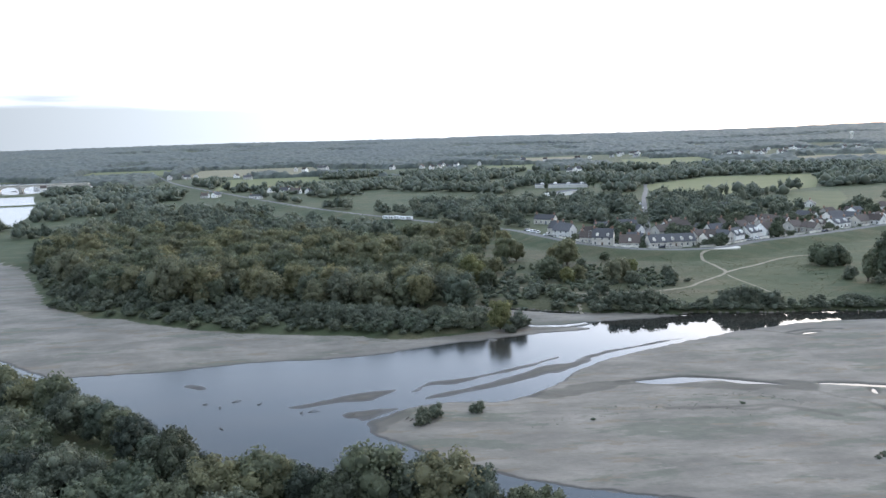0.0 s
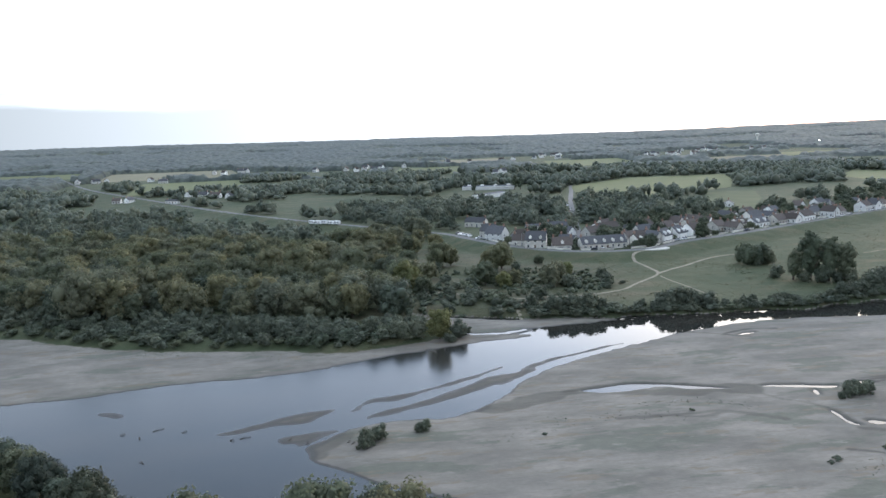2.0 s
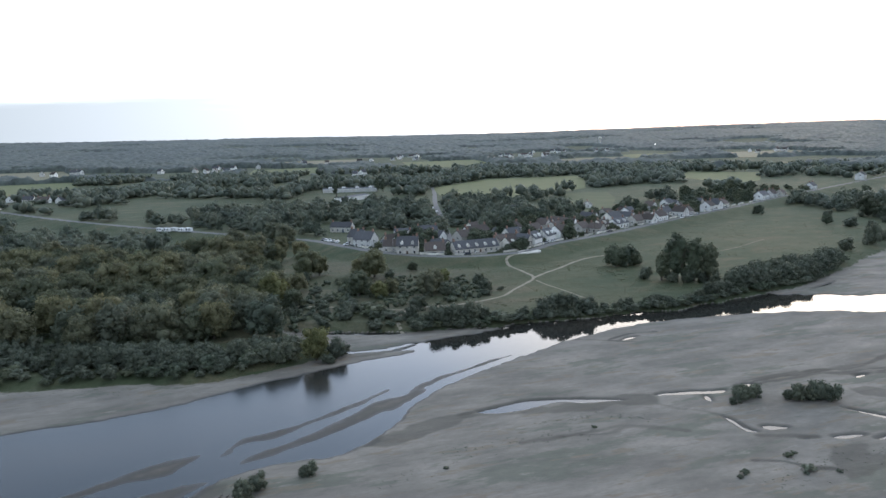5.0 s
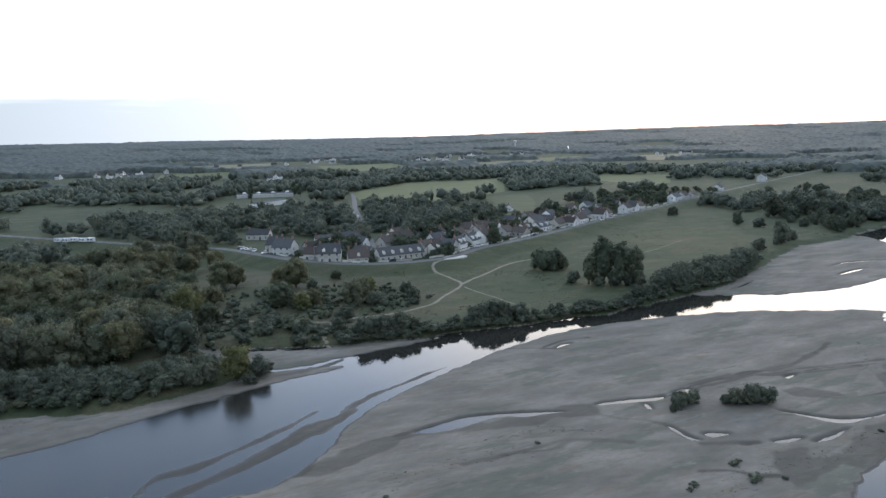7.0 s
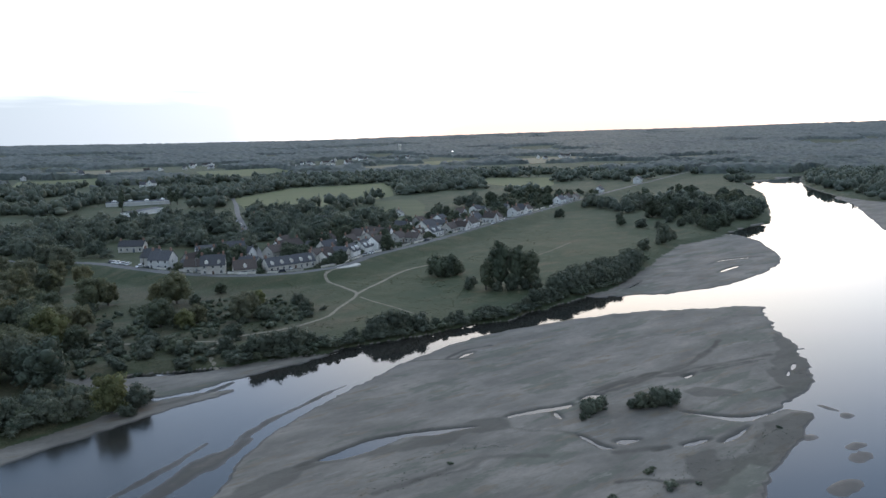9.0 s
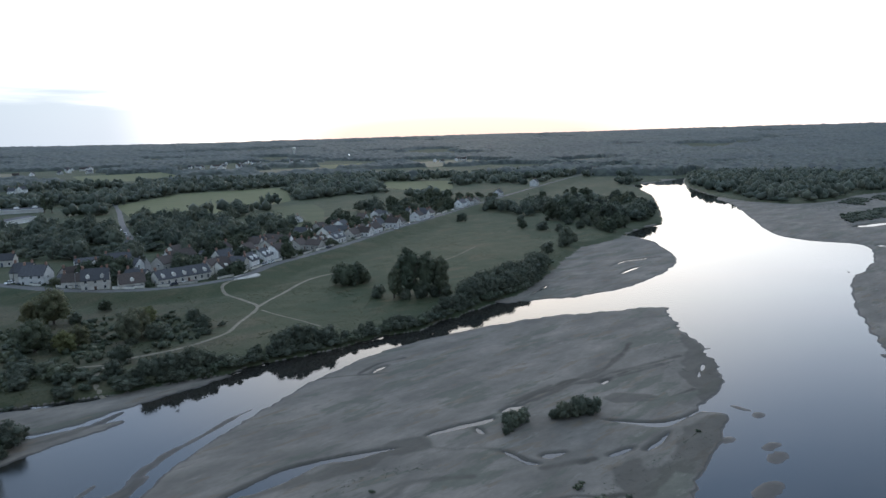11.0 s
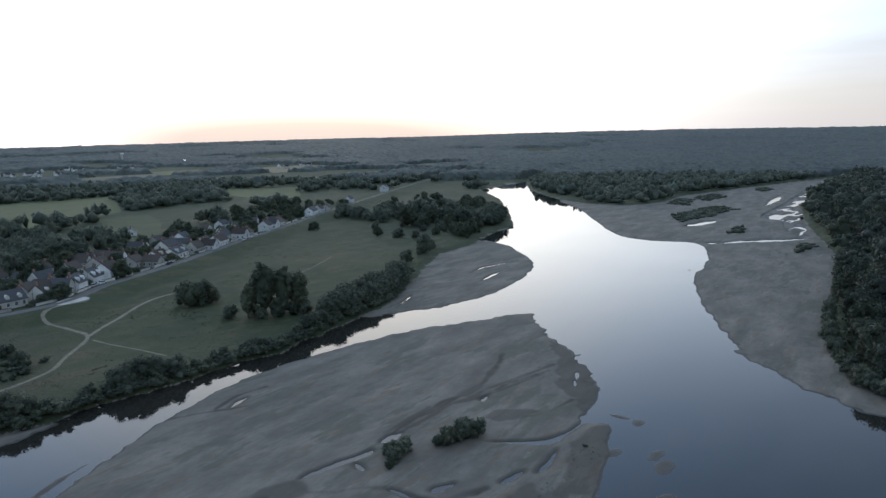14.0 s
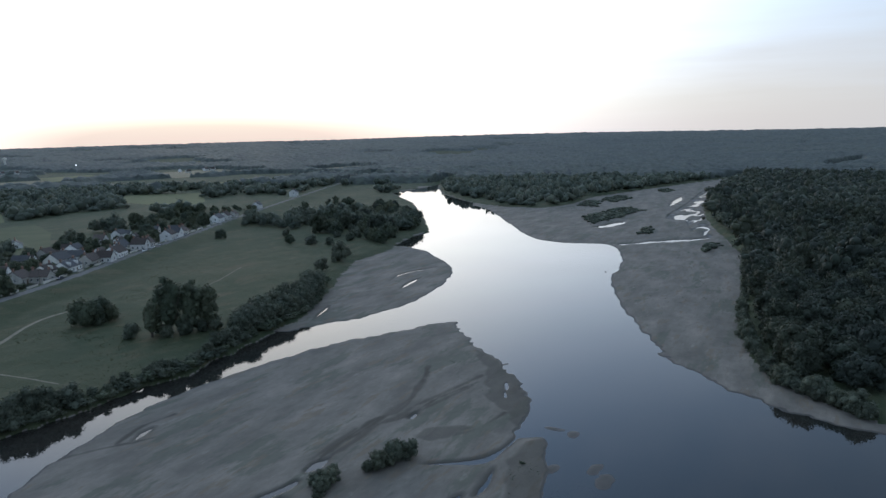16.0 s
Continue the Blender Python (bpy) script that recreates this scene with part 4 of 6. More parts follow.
def trunk_mesh(name, seed, height, girth, reach, limbs=5):
    rng = np.random.default_rng(seed)
    z = np.linspace(-0.4, height, 6)
    line = np.column_stack([np.cumsum(rng.normal(size=6) * 0.12), np.cumsum(rng.normal(size=6) * 0.12), z])
    line[:2, :2] = 0
    pieces = [tube(line, np.linspace(girth * 1.25, girth * 0.3, 6), 7)]
    for i in range(limbs):
        s = line[rng.integers(2, 5)]
        a = rng.uniform(0, 2 * np.pi)
        end = s + np.array([math.cos(a), math.sin(a), 0.9]) * reach * rng.uniform(0.6, 1.0)
        mid = (s + end) / 2 + rng.normal(size=3) * 0.15 * reach + (0, 0, -0.1 * reach)
        pieces.append(tube([s, mid, end], [girth * 0.42, girth * 0.28, girth * 0.08], 5))
    v, f = join(pieces)
    return mesh_from(name, v, [f], [BARK], soft=True)


def tree_kind(name, label, seed, radius, height, base, mat, clumps=14, leaves=110, leaf=0.5, top=0.0, puff=0.36, limbs=6, girth=None):
    """One tree with its foot at the origin, kept as a pattern for copies."""
    t = thing(name, label, "tree" if "tree" in name or "poplar" in name else "shrub")
    part("trunk", trunk_mesh("trunk", seed, base + height * 0.6, girth or 0.03 * (base + height), radius * 0.8, limbs), BARK, t)
    part("crown", crown_mesh("crown", seed, radius, height, base, clumps, leaves, leaf, mat, top, puff=puff), mat, t)
    return t


KINDS = {
    "broad": [tree_kind("broadleaf_tree", "full-grown green poplar with a broad ragged crown", 10 + i, 5.4 + 0.5 * i, 13.6 + 0.8 * i, -0.8, LEAF, 24 + i, 105, 0.44, 0.12, 0.33) for i in range(4)],
    "dark": [tree_kind("oak_tree", "dark green oak with a dense rounded crown", 30 + i, 5.2 + 0.4 * i, 12.4 + 0.5 * i, -1.6, LEAF_DARK, 22 + i, 100, 0.43, 0.0, 0.33) for i in range(3)],
    "shaded": [tree_kind("alder_tree", "very dark green tree with a dense rounded crown, shade in its leaf colour", 40 + i, 6.0 + 0.6 * i, 13.5 + i, -1.4, LEAF_SHADED, 24 + i, 115, 0.46, 0.08, 0.33) for i in range(3)],
    "bankside": [tree_kind("bankside_tree", ("green willow with soft rounded clumps of leaves", "grey-green willow with soft rounded clumps of leaves", "dark green tree with soft rounded clumps of leaves")[i], 20 + i, 4.8 + 0.5 * i, 12.0 + 0.8 * i, -0.8, (LEAF_DARK, LEAF_GREY, LEAF_SHADED)[i], 34, 190, 0.27, 0.05, 0.28) for i in range(3)],
    "tall": [tree_kind("tall_oak_tree", "tall dark green tree with a ragged open crown", 45 + i, 5.0, 19.5 + i, -0.8, LEAF_DARK, 32, 80, 0.38, 0.0, 0.32, 8) for i in range(3)],
    "open": [tree_kind("open_crowned_tree", "loose young tree with gaps in its crown", 25 + i, 3.6, 9.5, 1.2, LEAF_DARK, 16, 170, 0.24, 0.1, 0.26) for i in range(2)],
    "willow": [tree_kind("willow_tree", "grey-green willow with a loose low crown", 50 + i, 3.6 + 0.3 * i, 7.6 + 0.5 * i, -1.2, LEAF_GREY, 15, 85, 0.32) for i in range(3)],
    "garden": [tree_kind("garden_tree", "rounded green garden tree between houses", 60 + i, 3.3 + 0.4 * i, 7.4 + 0.4 * i, -0.9, LEAF_DARK, 11, 80, 0.40) for i in range(2)],
    "young": [tree_kind("young_poplar_tree", "yellow-green young poplar standing out from darker trees", 80 + i, 3.9, 9.6 + i, -0.9, LEAF_YOUNG, 16, 130, 0.33, 0.1, 0.38) for i in range(2)],
    "poplar": [tree_kind("poplar_tree", "slender upright poplar with a narrow crown", 70 + i, 1.9, 11.0 + i, 0.1, LEAF_DARK, 14, 80, 0.36, 0.5, 0.55) for i in range(2)],
    "shrub": [tree_kind("shrub", "bushy green riverside shrub", 90 + i, 1.9 + 0.25 * i, 2.5 + 0.25 * i, 0.05, (LEAF_GREY, LEAF_DARK, LEAF_GREY)[i], 8, 60, 0.24, puff=0.42, limbs=4) for i in range(3)],
}
PATTERNS = [o for v in KINDS.values() for o in v]
dice = random.Random(7)
COUNTS = {}


def plant(kind, x, y, scale=1.0, tall=1.0, label="", group="", which=None, z=None):
    src = KINDS[kind][dice.randrange(len(KINDS[kind])) if which is None else which]
    k = COUNTS.get(src.name, 0)
    COUNTS[src.name] = k + 1
    z = ground_z(x, y) if z is None else z
    m = pose(x, y, z - 0.1, 0, 0, dice.uniform(0, 360))
    ob = copy_thing(src, m) if k else src
    ob.matrix_basis = m
    ob.scale = (scale, scale, scale * tall)
    return tagged(ob, label, group=group)


# ---- single trees and shrubs that stand apart ----
def lone_trees():
    meadow = "trees in the riverside meadow"
    # x, y, kind, scale, height scale
    trees = [(171, 315, "dark", 1.02, 0.92), (177, 317, "dark", 0.95, 0.92), (181, 315, "dark", 0.72, 0.9), (168, 287, "willow", 0.85, 1.15), (12, 296, "young", 1.35, 1.2), (18, 290, "dark", 0.75, 0.9), (30, 348, "dark", 0.95, 0.95), (37, 352, "dark", 0.8, 1.0), (46, 303, "dark", 0.80, 0.9), (53, 297, "young", 0.9, 0.9), (58, 301, "dark", 0.66, 0.9), (60, 338, "dark", 0.90, 1.0), (54, 344, "dark", 0.7, 1.0), (72, 293, "dark", 0.78, 1.05), (77, 300, "dark", 0.75, 1.1)]
    for x, y, kind, s, tall in trees:
        plant("broad" if kind == "dark" and x < 110 else kind, x, y, s, tall, group=meadow)
    trees = [(84, 311, "young", 0.8, 1.0), (79, 290, "willow", 0.8, 1.0), (95, 291, "willow", 0.85, 0.9), (98, 306, "willow", 0.75, 1.1), (80, 346, "dark", 0.48, 0.8), (497, 481, "dark", 1.0, 1.0), (328, 315, "willow", 1.3, 1.25), (377, 454, "dark", 0.72, 0.9), (300, 306, "willow", 1.0, 1.0), (345, 322, "willow", 1.0, 1.0), (52, 318, "willow", 0.6, 0.8), (30, 312, "shrub", 1.6, 0.8), (38, 284, "shrub", 1.7, 0.7), (44, 270, "shrub", 1.9, 0.8), (34, 268, "willow", 0.7, 0.8), (28, 276, "willow", 0.6, 0.8)]
    for x, y, kind, s, tall in trees:
        plant("broad" if kind == "dark" and x < 110 else kind, x, y, s, tall, group=meadow)
    trees = [(20, 300, "willow", 0.8, 1.1), (24, 322, "dark", 0.6, 1.0), (172.5, 281.5, "tall", 0.72, 1.0), (177.5, 278, "tall", 1.04, 1.08), (183, 274, "tall", 1.0, 1.0), (187.5, 270.5, "tall", 0.80, 1.15), (179, 272, "willow", 0.8, 1.2), (174, 276, "willow", 0.6, 1.0), (184, 270, "willow", 0.75, 1.1), (188, 267, "willow", 0.7, 1.0), (176, 281, "willow", 0.6, 1.0)]
    for x, y, kind, s, tall in trees:
        plant("broad" if kind == "dark" and x < 110 else kind, x, y, s, tall, group=meadow)
    for x, y, s in ((25, 459, 0.85), (30, 445, 0.9), (14, 415, 0.95), (27, 428, 0.7), (2, 440, 0.9), (22, 395, 0.85), (34, 405, 0.8)):
        plant("broad", x, y, s, 1.0, group=meadow)
    plant("poplar", -46, 466, 1.0, 0.85)
    plant("poplar", 112, 748, 1.3, 1.5)
    plant("poplar", 163, 785, 1.2, 1.3)
    plant("poplar", 169, 783, 1.2, 1.2)
    plant("poplar", 152, 372, 0.6, 0.9)
    # bright tree at the end of the wood
    plant("young", 18.5, 231.0, 1.08, 1.08, "yellow-green young poplar at the edge of the wood")
    plant("young", -124, 177, 1.0, 1.1)
    for x, y, s in ((24.5, 232.5, 0.95), (11, 232, 0.9), (21.5, 227.5, 0.6), (27, 236, 0.7), (13, 240, 0.9), (6, 231, 0.9)):
        plant("willow", x, y, s, 0.9)
    # willows on the bare sand
    bar = "willow shrubs on the sandbank"
    for x, y, s in ((-5.5, 155.0, 0.52), (-3.0, 157.3, 0.50), (-6.3, 153.6, 0.40), (7.2, 160.3, 0.42), (5.8, 159.8, 0.28), (110.5, 161.5, 0.44), (113.8, 162.3, 0.56), (116.2, 162.8, 0.42), (112.4, 164.0, 0.45), (107.6, 160.2, 0.26),
                    (124.2, 157.2, 0.55), (128.8, 155.5, 0.78), (131.2, 154.2, 0.66), (126.5, 156.0, 0.52), (122.4, 158.3, 0.4)):
        plant("willow", x, y, s, 1.08, "dark rounded willow bush growing on bare sand", bar)
    for x, y, s in ((98, 128, 0.6), (96.5, 127, 0.35), (103, 125.5, 0.3), (86, 131, 0.5), (84, 130, 0.35), (99, 134, 0.45), (101, 134.6, 0.3), (139, 131, 0.3), (33, 153, 0.28), (70, 160, 0.3)):
        plant("shrub", x, y, s, 0.7, "low green shrub rooted in bare sand", bar)


lone_trees()


def scatter(outline, spacing, seed, keep=1.0):
    """Random well-spaced places inside an outline."""
    p = np.array(outline, float)
    rng = np.random.default_rng(seed)
    gx, gy = np.meshgrid(np.arange(p[:, 0].min(), p[:, 0].max(), spacing), np.arange(p[:, 1].min(), p[:, 1].max(), spacing * 0.87))
    gx = gx + (np.arange(gx.shape[0]) % 2)[:, None] * spacing / 2
    x = gx.ravel() + rng.uniform(-0.36, 0.36, gx.size) * spacing
    y = gy.ravel() + rng.uniform(-0.36, 0.36, gx.size) * spacing
    ok = inside(p, x, y) & (rng.uniform(size=x.size) < keep)
    return x[ok], y[ok]


# ---- woods too many to count ----
def lump(rng, core, leaves, leaf, n=4):
    """A small far tree crown of unit radius, foot at zero, as triangles."""
    c = rng.normal(size=(n, 3)) * (0.40, 0.40, 0.16) + (0, 0, 0.85)
    r = rng.uniform(0.45, 0.75, (n, 1)) * np.ones(3)
    cv, cf, lv, lf = leafy(rng, c, r, max(leaves, 1), leaf, core, 0.95)
    if not leaves:
        return cv, cf
    f = np.concatenate([cf, lf[:, [0, 1, 2]] + len(cv), lf[:, [0, 2, 3]] + len(cv)])
    return np.concatenate([cv, lv]), f


def crown_form(seed):
    """A mid-distance crown of unit radius, as triangles."""
    me = crown_mesh("form", seed, 1.0, 1.75, 0.02, 9, 32, 0.11, LEAF_DARK, 0.10, core=ICO1, puff=0.46)
    v = np.empty(len(me.vertices) * 3)
    me.vertices.foreach_get("co", v)
    me.calc_loop_triangles()
    f = np.empty(len(me.loop_triangles) * 3, np.int32)
    me.loop_triangles.foreach_get("vertices", f)
    bpy.data.meshes.remove(me)
    return v.reshape(-1, 3), f.reshape(-1, 3)


def forest(name, xs, ys, width, height, seed, leaves, leaf, label, mat=None, core=None, n_=4, full=False, uneven=0.4):
    rng = np.random.default_rng(seed)
    forms = [crown_form(seed + i) if full else lump(rng, core or ICO1, leaves, leaf, n_) for i in range(5)]
    pick = rng.integers(0, 5, len(xs))
    z = heights(xs, ys)
    vs, fs, own, n = [], [], [], 0
    for k, (v, f) in enumerate(forms):
        sel = pick == k
        m = sel.sum()
        if not m:
            continue
        a = rng.uniform(0, 2 * np.pi, m)
        w, h = width * rng.uniform(0.5, 1.45, m), height * rng.uniform(0.85 - uneven, 0.85 + uneven, m)
        x = (v[:, 0] * np.cos(a)[:, None] - v[:, 1] * np.sin(a)[:, None]) * w[:, None] + xs[sel][:, None]
        y = (v[:, 0] * np.sin(a)[:, None] + v[:, 1] * np.cos(a)[:, None]) * w[:, None] + ys[sel][:, None]
        q = np.stack([x, y, v[:, 2] * h[:, None] * 0.62 + z[sel][:, None] - 0.3], -1).reshape(-1, 3)
        vs.append(q)
        own.append(np.repeat(rng.uniform(size=m), len(v)))
        fs.append((f[None] + (np.arange(m) * len(v))[:, None, None]).reshape(-1, 3) + n)
        n += len(q)
    me = mesh_from(name, np.concatenate(vs), [np.concatenate(fs)], [mat or LEAF_FAR_HAZED], soft=True)
    att = me.attributes.new("tree", "FLOAT", "POINT")
    att.data.foreach_set("value", np.concatenate(own).astype(np.float32))
    return tagged(new(name, me), label, "trees", kind="stuff")


# the riverside wood
WOOD = [(-166, 308), (-139, 287), (-110, 275), (-83, 270), (-60, 265), (-40, 261), (-20, 257), (0, 255), (10, 264), (6, 287), (16, 315), (16, 350), (8, 385), (-20, 405), (-90, 430), (-180, 470), (-250, 470), (-235, 400)]
WOOD_FRONT = WOOD[:9]


def near_wood():
    x, y = scatter(WOOD, 10.8, 3, 0.97)
    for a, b in zip(x, y):
        kind = dice.choices(("broad", "dark"), (5, 1.5))[0]
        edge = line_distance(WOOD_FRONT, np.array([a]), np.array([b]))[0] < 16
        size = dice.uniform(0.9, 1.3) if edge else dice.uniform(0.72, 1.2)
        plant(kind, a, b, size, dice.uniform(0.90, 1.12) if edge else dice.uniform(0.78, 1.08), group="riverside wood")
    # willow fringe along its foot
    fringe = smooth([(-226, 388), (-192, 336), (-166, 298), (-150, 278), (-113, 260), (-87, 247), (-69, 241), (-43, 236), (-28, 233), (-16, 228.5), (-2, 230), (8, 232)], False, 6)
    thick = []
    for a, b in fringe:
        deep = 12 + 18 * float(step(0, -75, np.array(a)))
        rows = 6 if deep < 15 else 8
        for k in range(rows):
            low = k < 2 or dice.random() < 0.2
            if k > 3:
                thick.append((a + dice.uniform(-3, 3), b - 1 + deep * k / (rows - 1) + dice.uniform(-1.5, 1.5)))
                continue
            plant("shrub" if low else "willow", a + dice.uniform(-3, 3), b - 1 + deep * k / (rows - 1) + dice.uniform(-1.5, 1.5), dice.uniform(0.7, 1.4) if low else dice.uniform(0.38, 0.85), dice.uniform(0.75, 1.25), group="willow fringe below the wood")
    x, y = np.array(thick).T
    forest("willow_thicket", x, y, 2.7, 4.6, 61, 0, 0, "dense grey-green willow thicket below the wood", LEAF_GREY, full=True)
    # looser trees behind it
    for outline, gap, seed, keep in (([(16, 330), (45, 345), (60, 395), (15, 440), (-40, 470), (-120, 480), (-20, 405), (10, 380)], 16, 5, 0.6),
                                     ([(-250, 480), (-120, 480), (-90, 560), (-180, 620), (-290, 640), (-330, 520)], 17, 6, 0.5)):
        for a, b in zip(*scatter(outline, gap, seed, keep)):
            if line_distance(LEVEE_LINE, np.array([a]), np.array([b]))[0] < 42:
                continue
            plant(dice.choice(("garden", "dark", "willow")), a, b, dice.uniform(0.7, 1.1), dice.uniform(0.8, 1.0), group="scattered trees on the plain")


near_wood()


def bank_bushes():
    row = "bushes along the north bank"
    line = smooth([(55, 253.5), (66, 252.2), (77, 249.5), (89, 249.6), (104, 248.4), (121, 246.4), (140, 248), (152, 245), (172, 249), (201, 255.4), (224, 259), (250, 271), (276, 286)], False, 5)
    for a, b in line:
        big = rough(np.array([a]), np.array([b]), 13, 31)[0]
        size = 0.62 + 0.42 * big + dice.uniform(-0.10, 0.12)
        if size > 0.40 or a > 190:
            plant("willow", a + dice.uniform(-1.2, 1.2), b + dice.uniform(0.6, 2.4), max(size, 0.45), 0.92, group=row)
        plant("shrub", a + dice.uniform(-1.5, 1.5), b - 1.7 + dice.uniform(-0.4, 0.4), dice.uniform(0.9, 1.4), 0.85, group=row)
        if a > 185:
            for k in range(2):
                plant("willow", a + dice.uniform(-4, 0) * k, b + dice.uniform(2, 4) * (k + 1), dice.uniform(0.8, 1.2), 0.95, group=row)
    for x, y, s in ((64, 253, 1.15), (69, 254, 0.95), (103, 250.5, 1.1), (109, 250, 1.0), (206, 264, 1.5), (214, 266, 1.3), (197, 259, 1.25), (226, 272, 1.2), (240, 278, 1.2), (192, 256, 1.1)):
        plant("willow", x, y, s, 1.0, group=row)
    # wood on the point farther down
    for a, b in zip(*scatter([(397, 328), (420, 334), (450, 343), (475, 343), (560, 402), (620, 460), (540, 470), (470, 440), (420, 400), (385, 350)], 13, 9, 0.8)):
        plant(dice.choice(("dark", "dark", "willow", "shaded")), a, b, dice.uniform(0.6, 1.15), dice.uniform(0.85, 1.15), group="wood on the river point")
    # loose trees on the meadow before it
    for a, b in zip(*scatter([(335, 322), (385, 345), (430, 420), (540, 480), (640, 500), (700, 590), (600, 560), (470, 470), (380, 400), (320, 345)], 19, 19, 0.5)):
        plant(dice.choice(("willow", "willow", "dark", "garden")), a, b, dice.uniform(0.6, 1.15), dice.uniform(0.8, 1.05), group="wood on the river point")


bank_bushes()


def south_woods():
    """Trees on the near bank, under the camera's way and beside it."""
    front = smooth([(-122, 176), (-104, 164), (-86, 154), (-64, 138), (-40, 114), (-29, 115), (-18, 110), (-5, 112), (3, 107)], False, 4)
    for a, b in front:
        plant(dice.choice(("bankside", "bankside", "broad")), a + dice.uniform(-1, 1), b - 1 + dice.uniform(-1, 1), dice.uniform(0.72, 1.0), dice.uniform(0.9, 1.05), group="trees on the near bank")
    for x, y, s in ((11, 104, 0.95), (15.5, 101, 1.0), (19, 97, 0.8)):
        plant("open", x, y, s, 1.0, group="trees on the near bank")
    for a, b in zip(*scatter([(-150, 170), (-112, 157), (-92, 144), (-66, 124), (-40, 105), (-14, 100), (6, 94), (8, 86), (-20, 74), (-70, 84), (-130, 116), (-180, 170)], 7.8, 12, 0.97)):
        plant(dice.choice(("bankside", "bankside", "dark")), a, b, dice.uniform(0.78, 1.05), dice.uniform(0.85, 1.0), group="trees on the near bank")
    for a, b in zip(*scatter([(206, 71), (218, 81), (247, 91), (284, 97), (350, 101), (350, 60), (300, 40), (225, 48)], 11.0, 13, 1.0)):
        plant("shaded", a, b, dice.uniform(0.75, 1.2), dice.uniform(0.8, 1.05), group="wood on the right bank")
    for a, b in smooth([(196, 66), (204, 75.5), (215, 86), (245, 95.5), (283, 101.5), (361, 106.5), (430, 112)], False, 7):
        plant("willow", a + dice.uniform(-1, 1), b - 0.5, dice.uniform(0.5, 0.9), 1.0, group="wood on the right bank")


south_woods()


HAMLETS = [(748, 1700, 9, 90), (1000, 1900, 10, 110), (680, 1540, 7, 70), (1300, 1450, 6, 120), (432, 1750, 5, 80), (500, 1900, 5, 60), (-60, 1400, 6, 90), (40, 1520, 5, 80),
           (-240, 1500, 5, 90), (180, 1150, 4, 60), (-430, 1300, 5, 80), (260, 1650, 5, 80), (-620, 1150, 6, 70)]
CLEAR = FIELDS + [
    [(-60, 600), (-140, 720), (-260, 880), (-220, 890), (-100, 720), (-20, 590)],
    [(100, 700), (100, 840), (185, 840), (170, 740)]]
# clearings at the hamlets, shifted and lengthened towards the camera so the houses show
for cx, cy, n, spread in HAMLETS:
    k = 1 - 70 / math.hypot(cx, cy)
    CLEAR.append([(cx * k + 1.05 * spread * math.cos(a), cy * k + 1.5 * spread * math.sin(a)) for a in np.linspace(0, 2 * np.pi, 11)[:-1]])


def clear_of(x, y, margin):
    ok = land_depth(x, y) > margin
    for c in CLEAR:
        ok &= depth_in(c, x, y, 1, 20.0) < -3
    for c in (UPSTREAM, FAR_POND):
        ok &= depth_in(c, x, y, 1, 30.0) < -14
    return ok & (line_distance(LEVEE_LINE, x, y) > 9)


def sector(r0, r1, count, seed, b0=-50, b1=112):
    """Random places at that range, over the bearings that come into view."""
    rng = np.random.default_rng(seed)
    r = np.sqrt(rng.uniform(r0 * r0, r1 * r1, count))
    b = np.radians(rng.uniform(b0, b1, count))
    return r * np.sin(b), r * np.cos(b)


def woods():
    street = smooth([(112, 356), (127, 433), (153, 529), (181, 631), (216, 746)], False)
    x, y = sector(340, 1240, 17000, 21)
    wooded = rough(x, y, 110, 22) + 0.5 * rough(x, y, 45, 23)
    inl = depth_in(INLAND, x, y, 1, 40.0) > 0
    forest_side = depth_in(FOREST_LAND, x, y, 1) > 3
    plain = ~inl & ~forest_side
    village = (line_distance(LEVEE_LINE, x, y) < 62) & inl & (x > 55) & (x < 700)
    ok = clear_of(x, y, 8) & (line_distance(street, x, y) > 5)
    ok &= forest_side | (inl & (wooded > -0.22) & ~village) | (plain & (x < -20) & (wooded > -0.05) & (y > 440) & (line_distance(LEVEE_LINE, x, y) > 42)) | (plain & (x > 440) & (wooded > 0.0))
    near = np.hypot(x, y) < 680
    a = ok & near
    forest("inland_woods", x[a], y[a], 5.2, 10.0, 24, 0, 0, "mixed green woods and hedges beyond the village", LEAF_MID_HAZED, full=True)
    a = ok & ~near
    forest("inland_woods", x[a], y[a], 6.0, 10.5, 27, 9, 0.24, "mixed green woods and hedges across the plain", LEAF_MID_HAZED, n_=3)
    x, y = np.array(scatter([(225, 48), (300, 40), (350, 60), (350, 101), (430, 108), (444, 111), (530, 133), (612, 153), (712, 168), (850, 175), (1045, 180), (1300, 170), (1200, -60), (800, -40), (500, -10), (280, 0)], 12.5, 14, 0.96))
    # both parts carry the wood's shade in their leaf colour
    a = x < 620
    forest("bank_woods", x[a], y[a], 7.2, 14.0, 25, 0, 0, "dense dark woods on the right bank", LEAF_SHADED, full=True)
    forest("bank_woods", x[~a], y[~a], 7.0, 13.0, 26, 20, 0.18, "dense dark woods on the right bank", LEAF_SHADED, ICO1, 4)


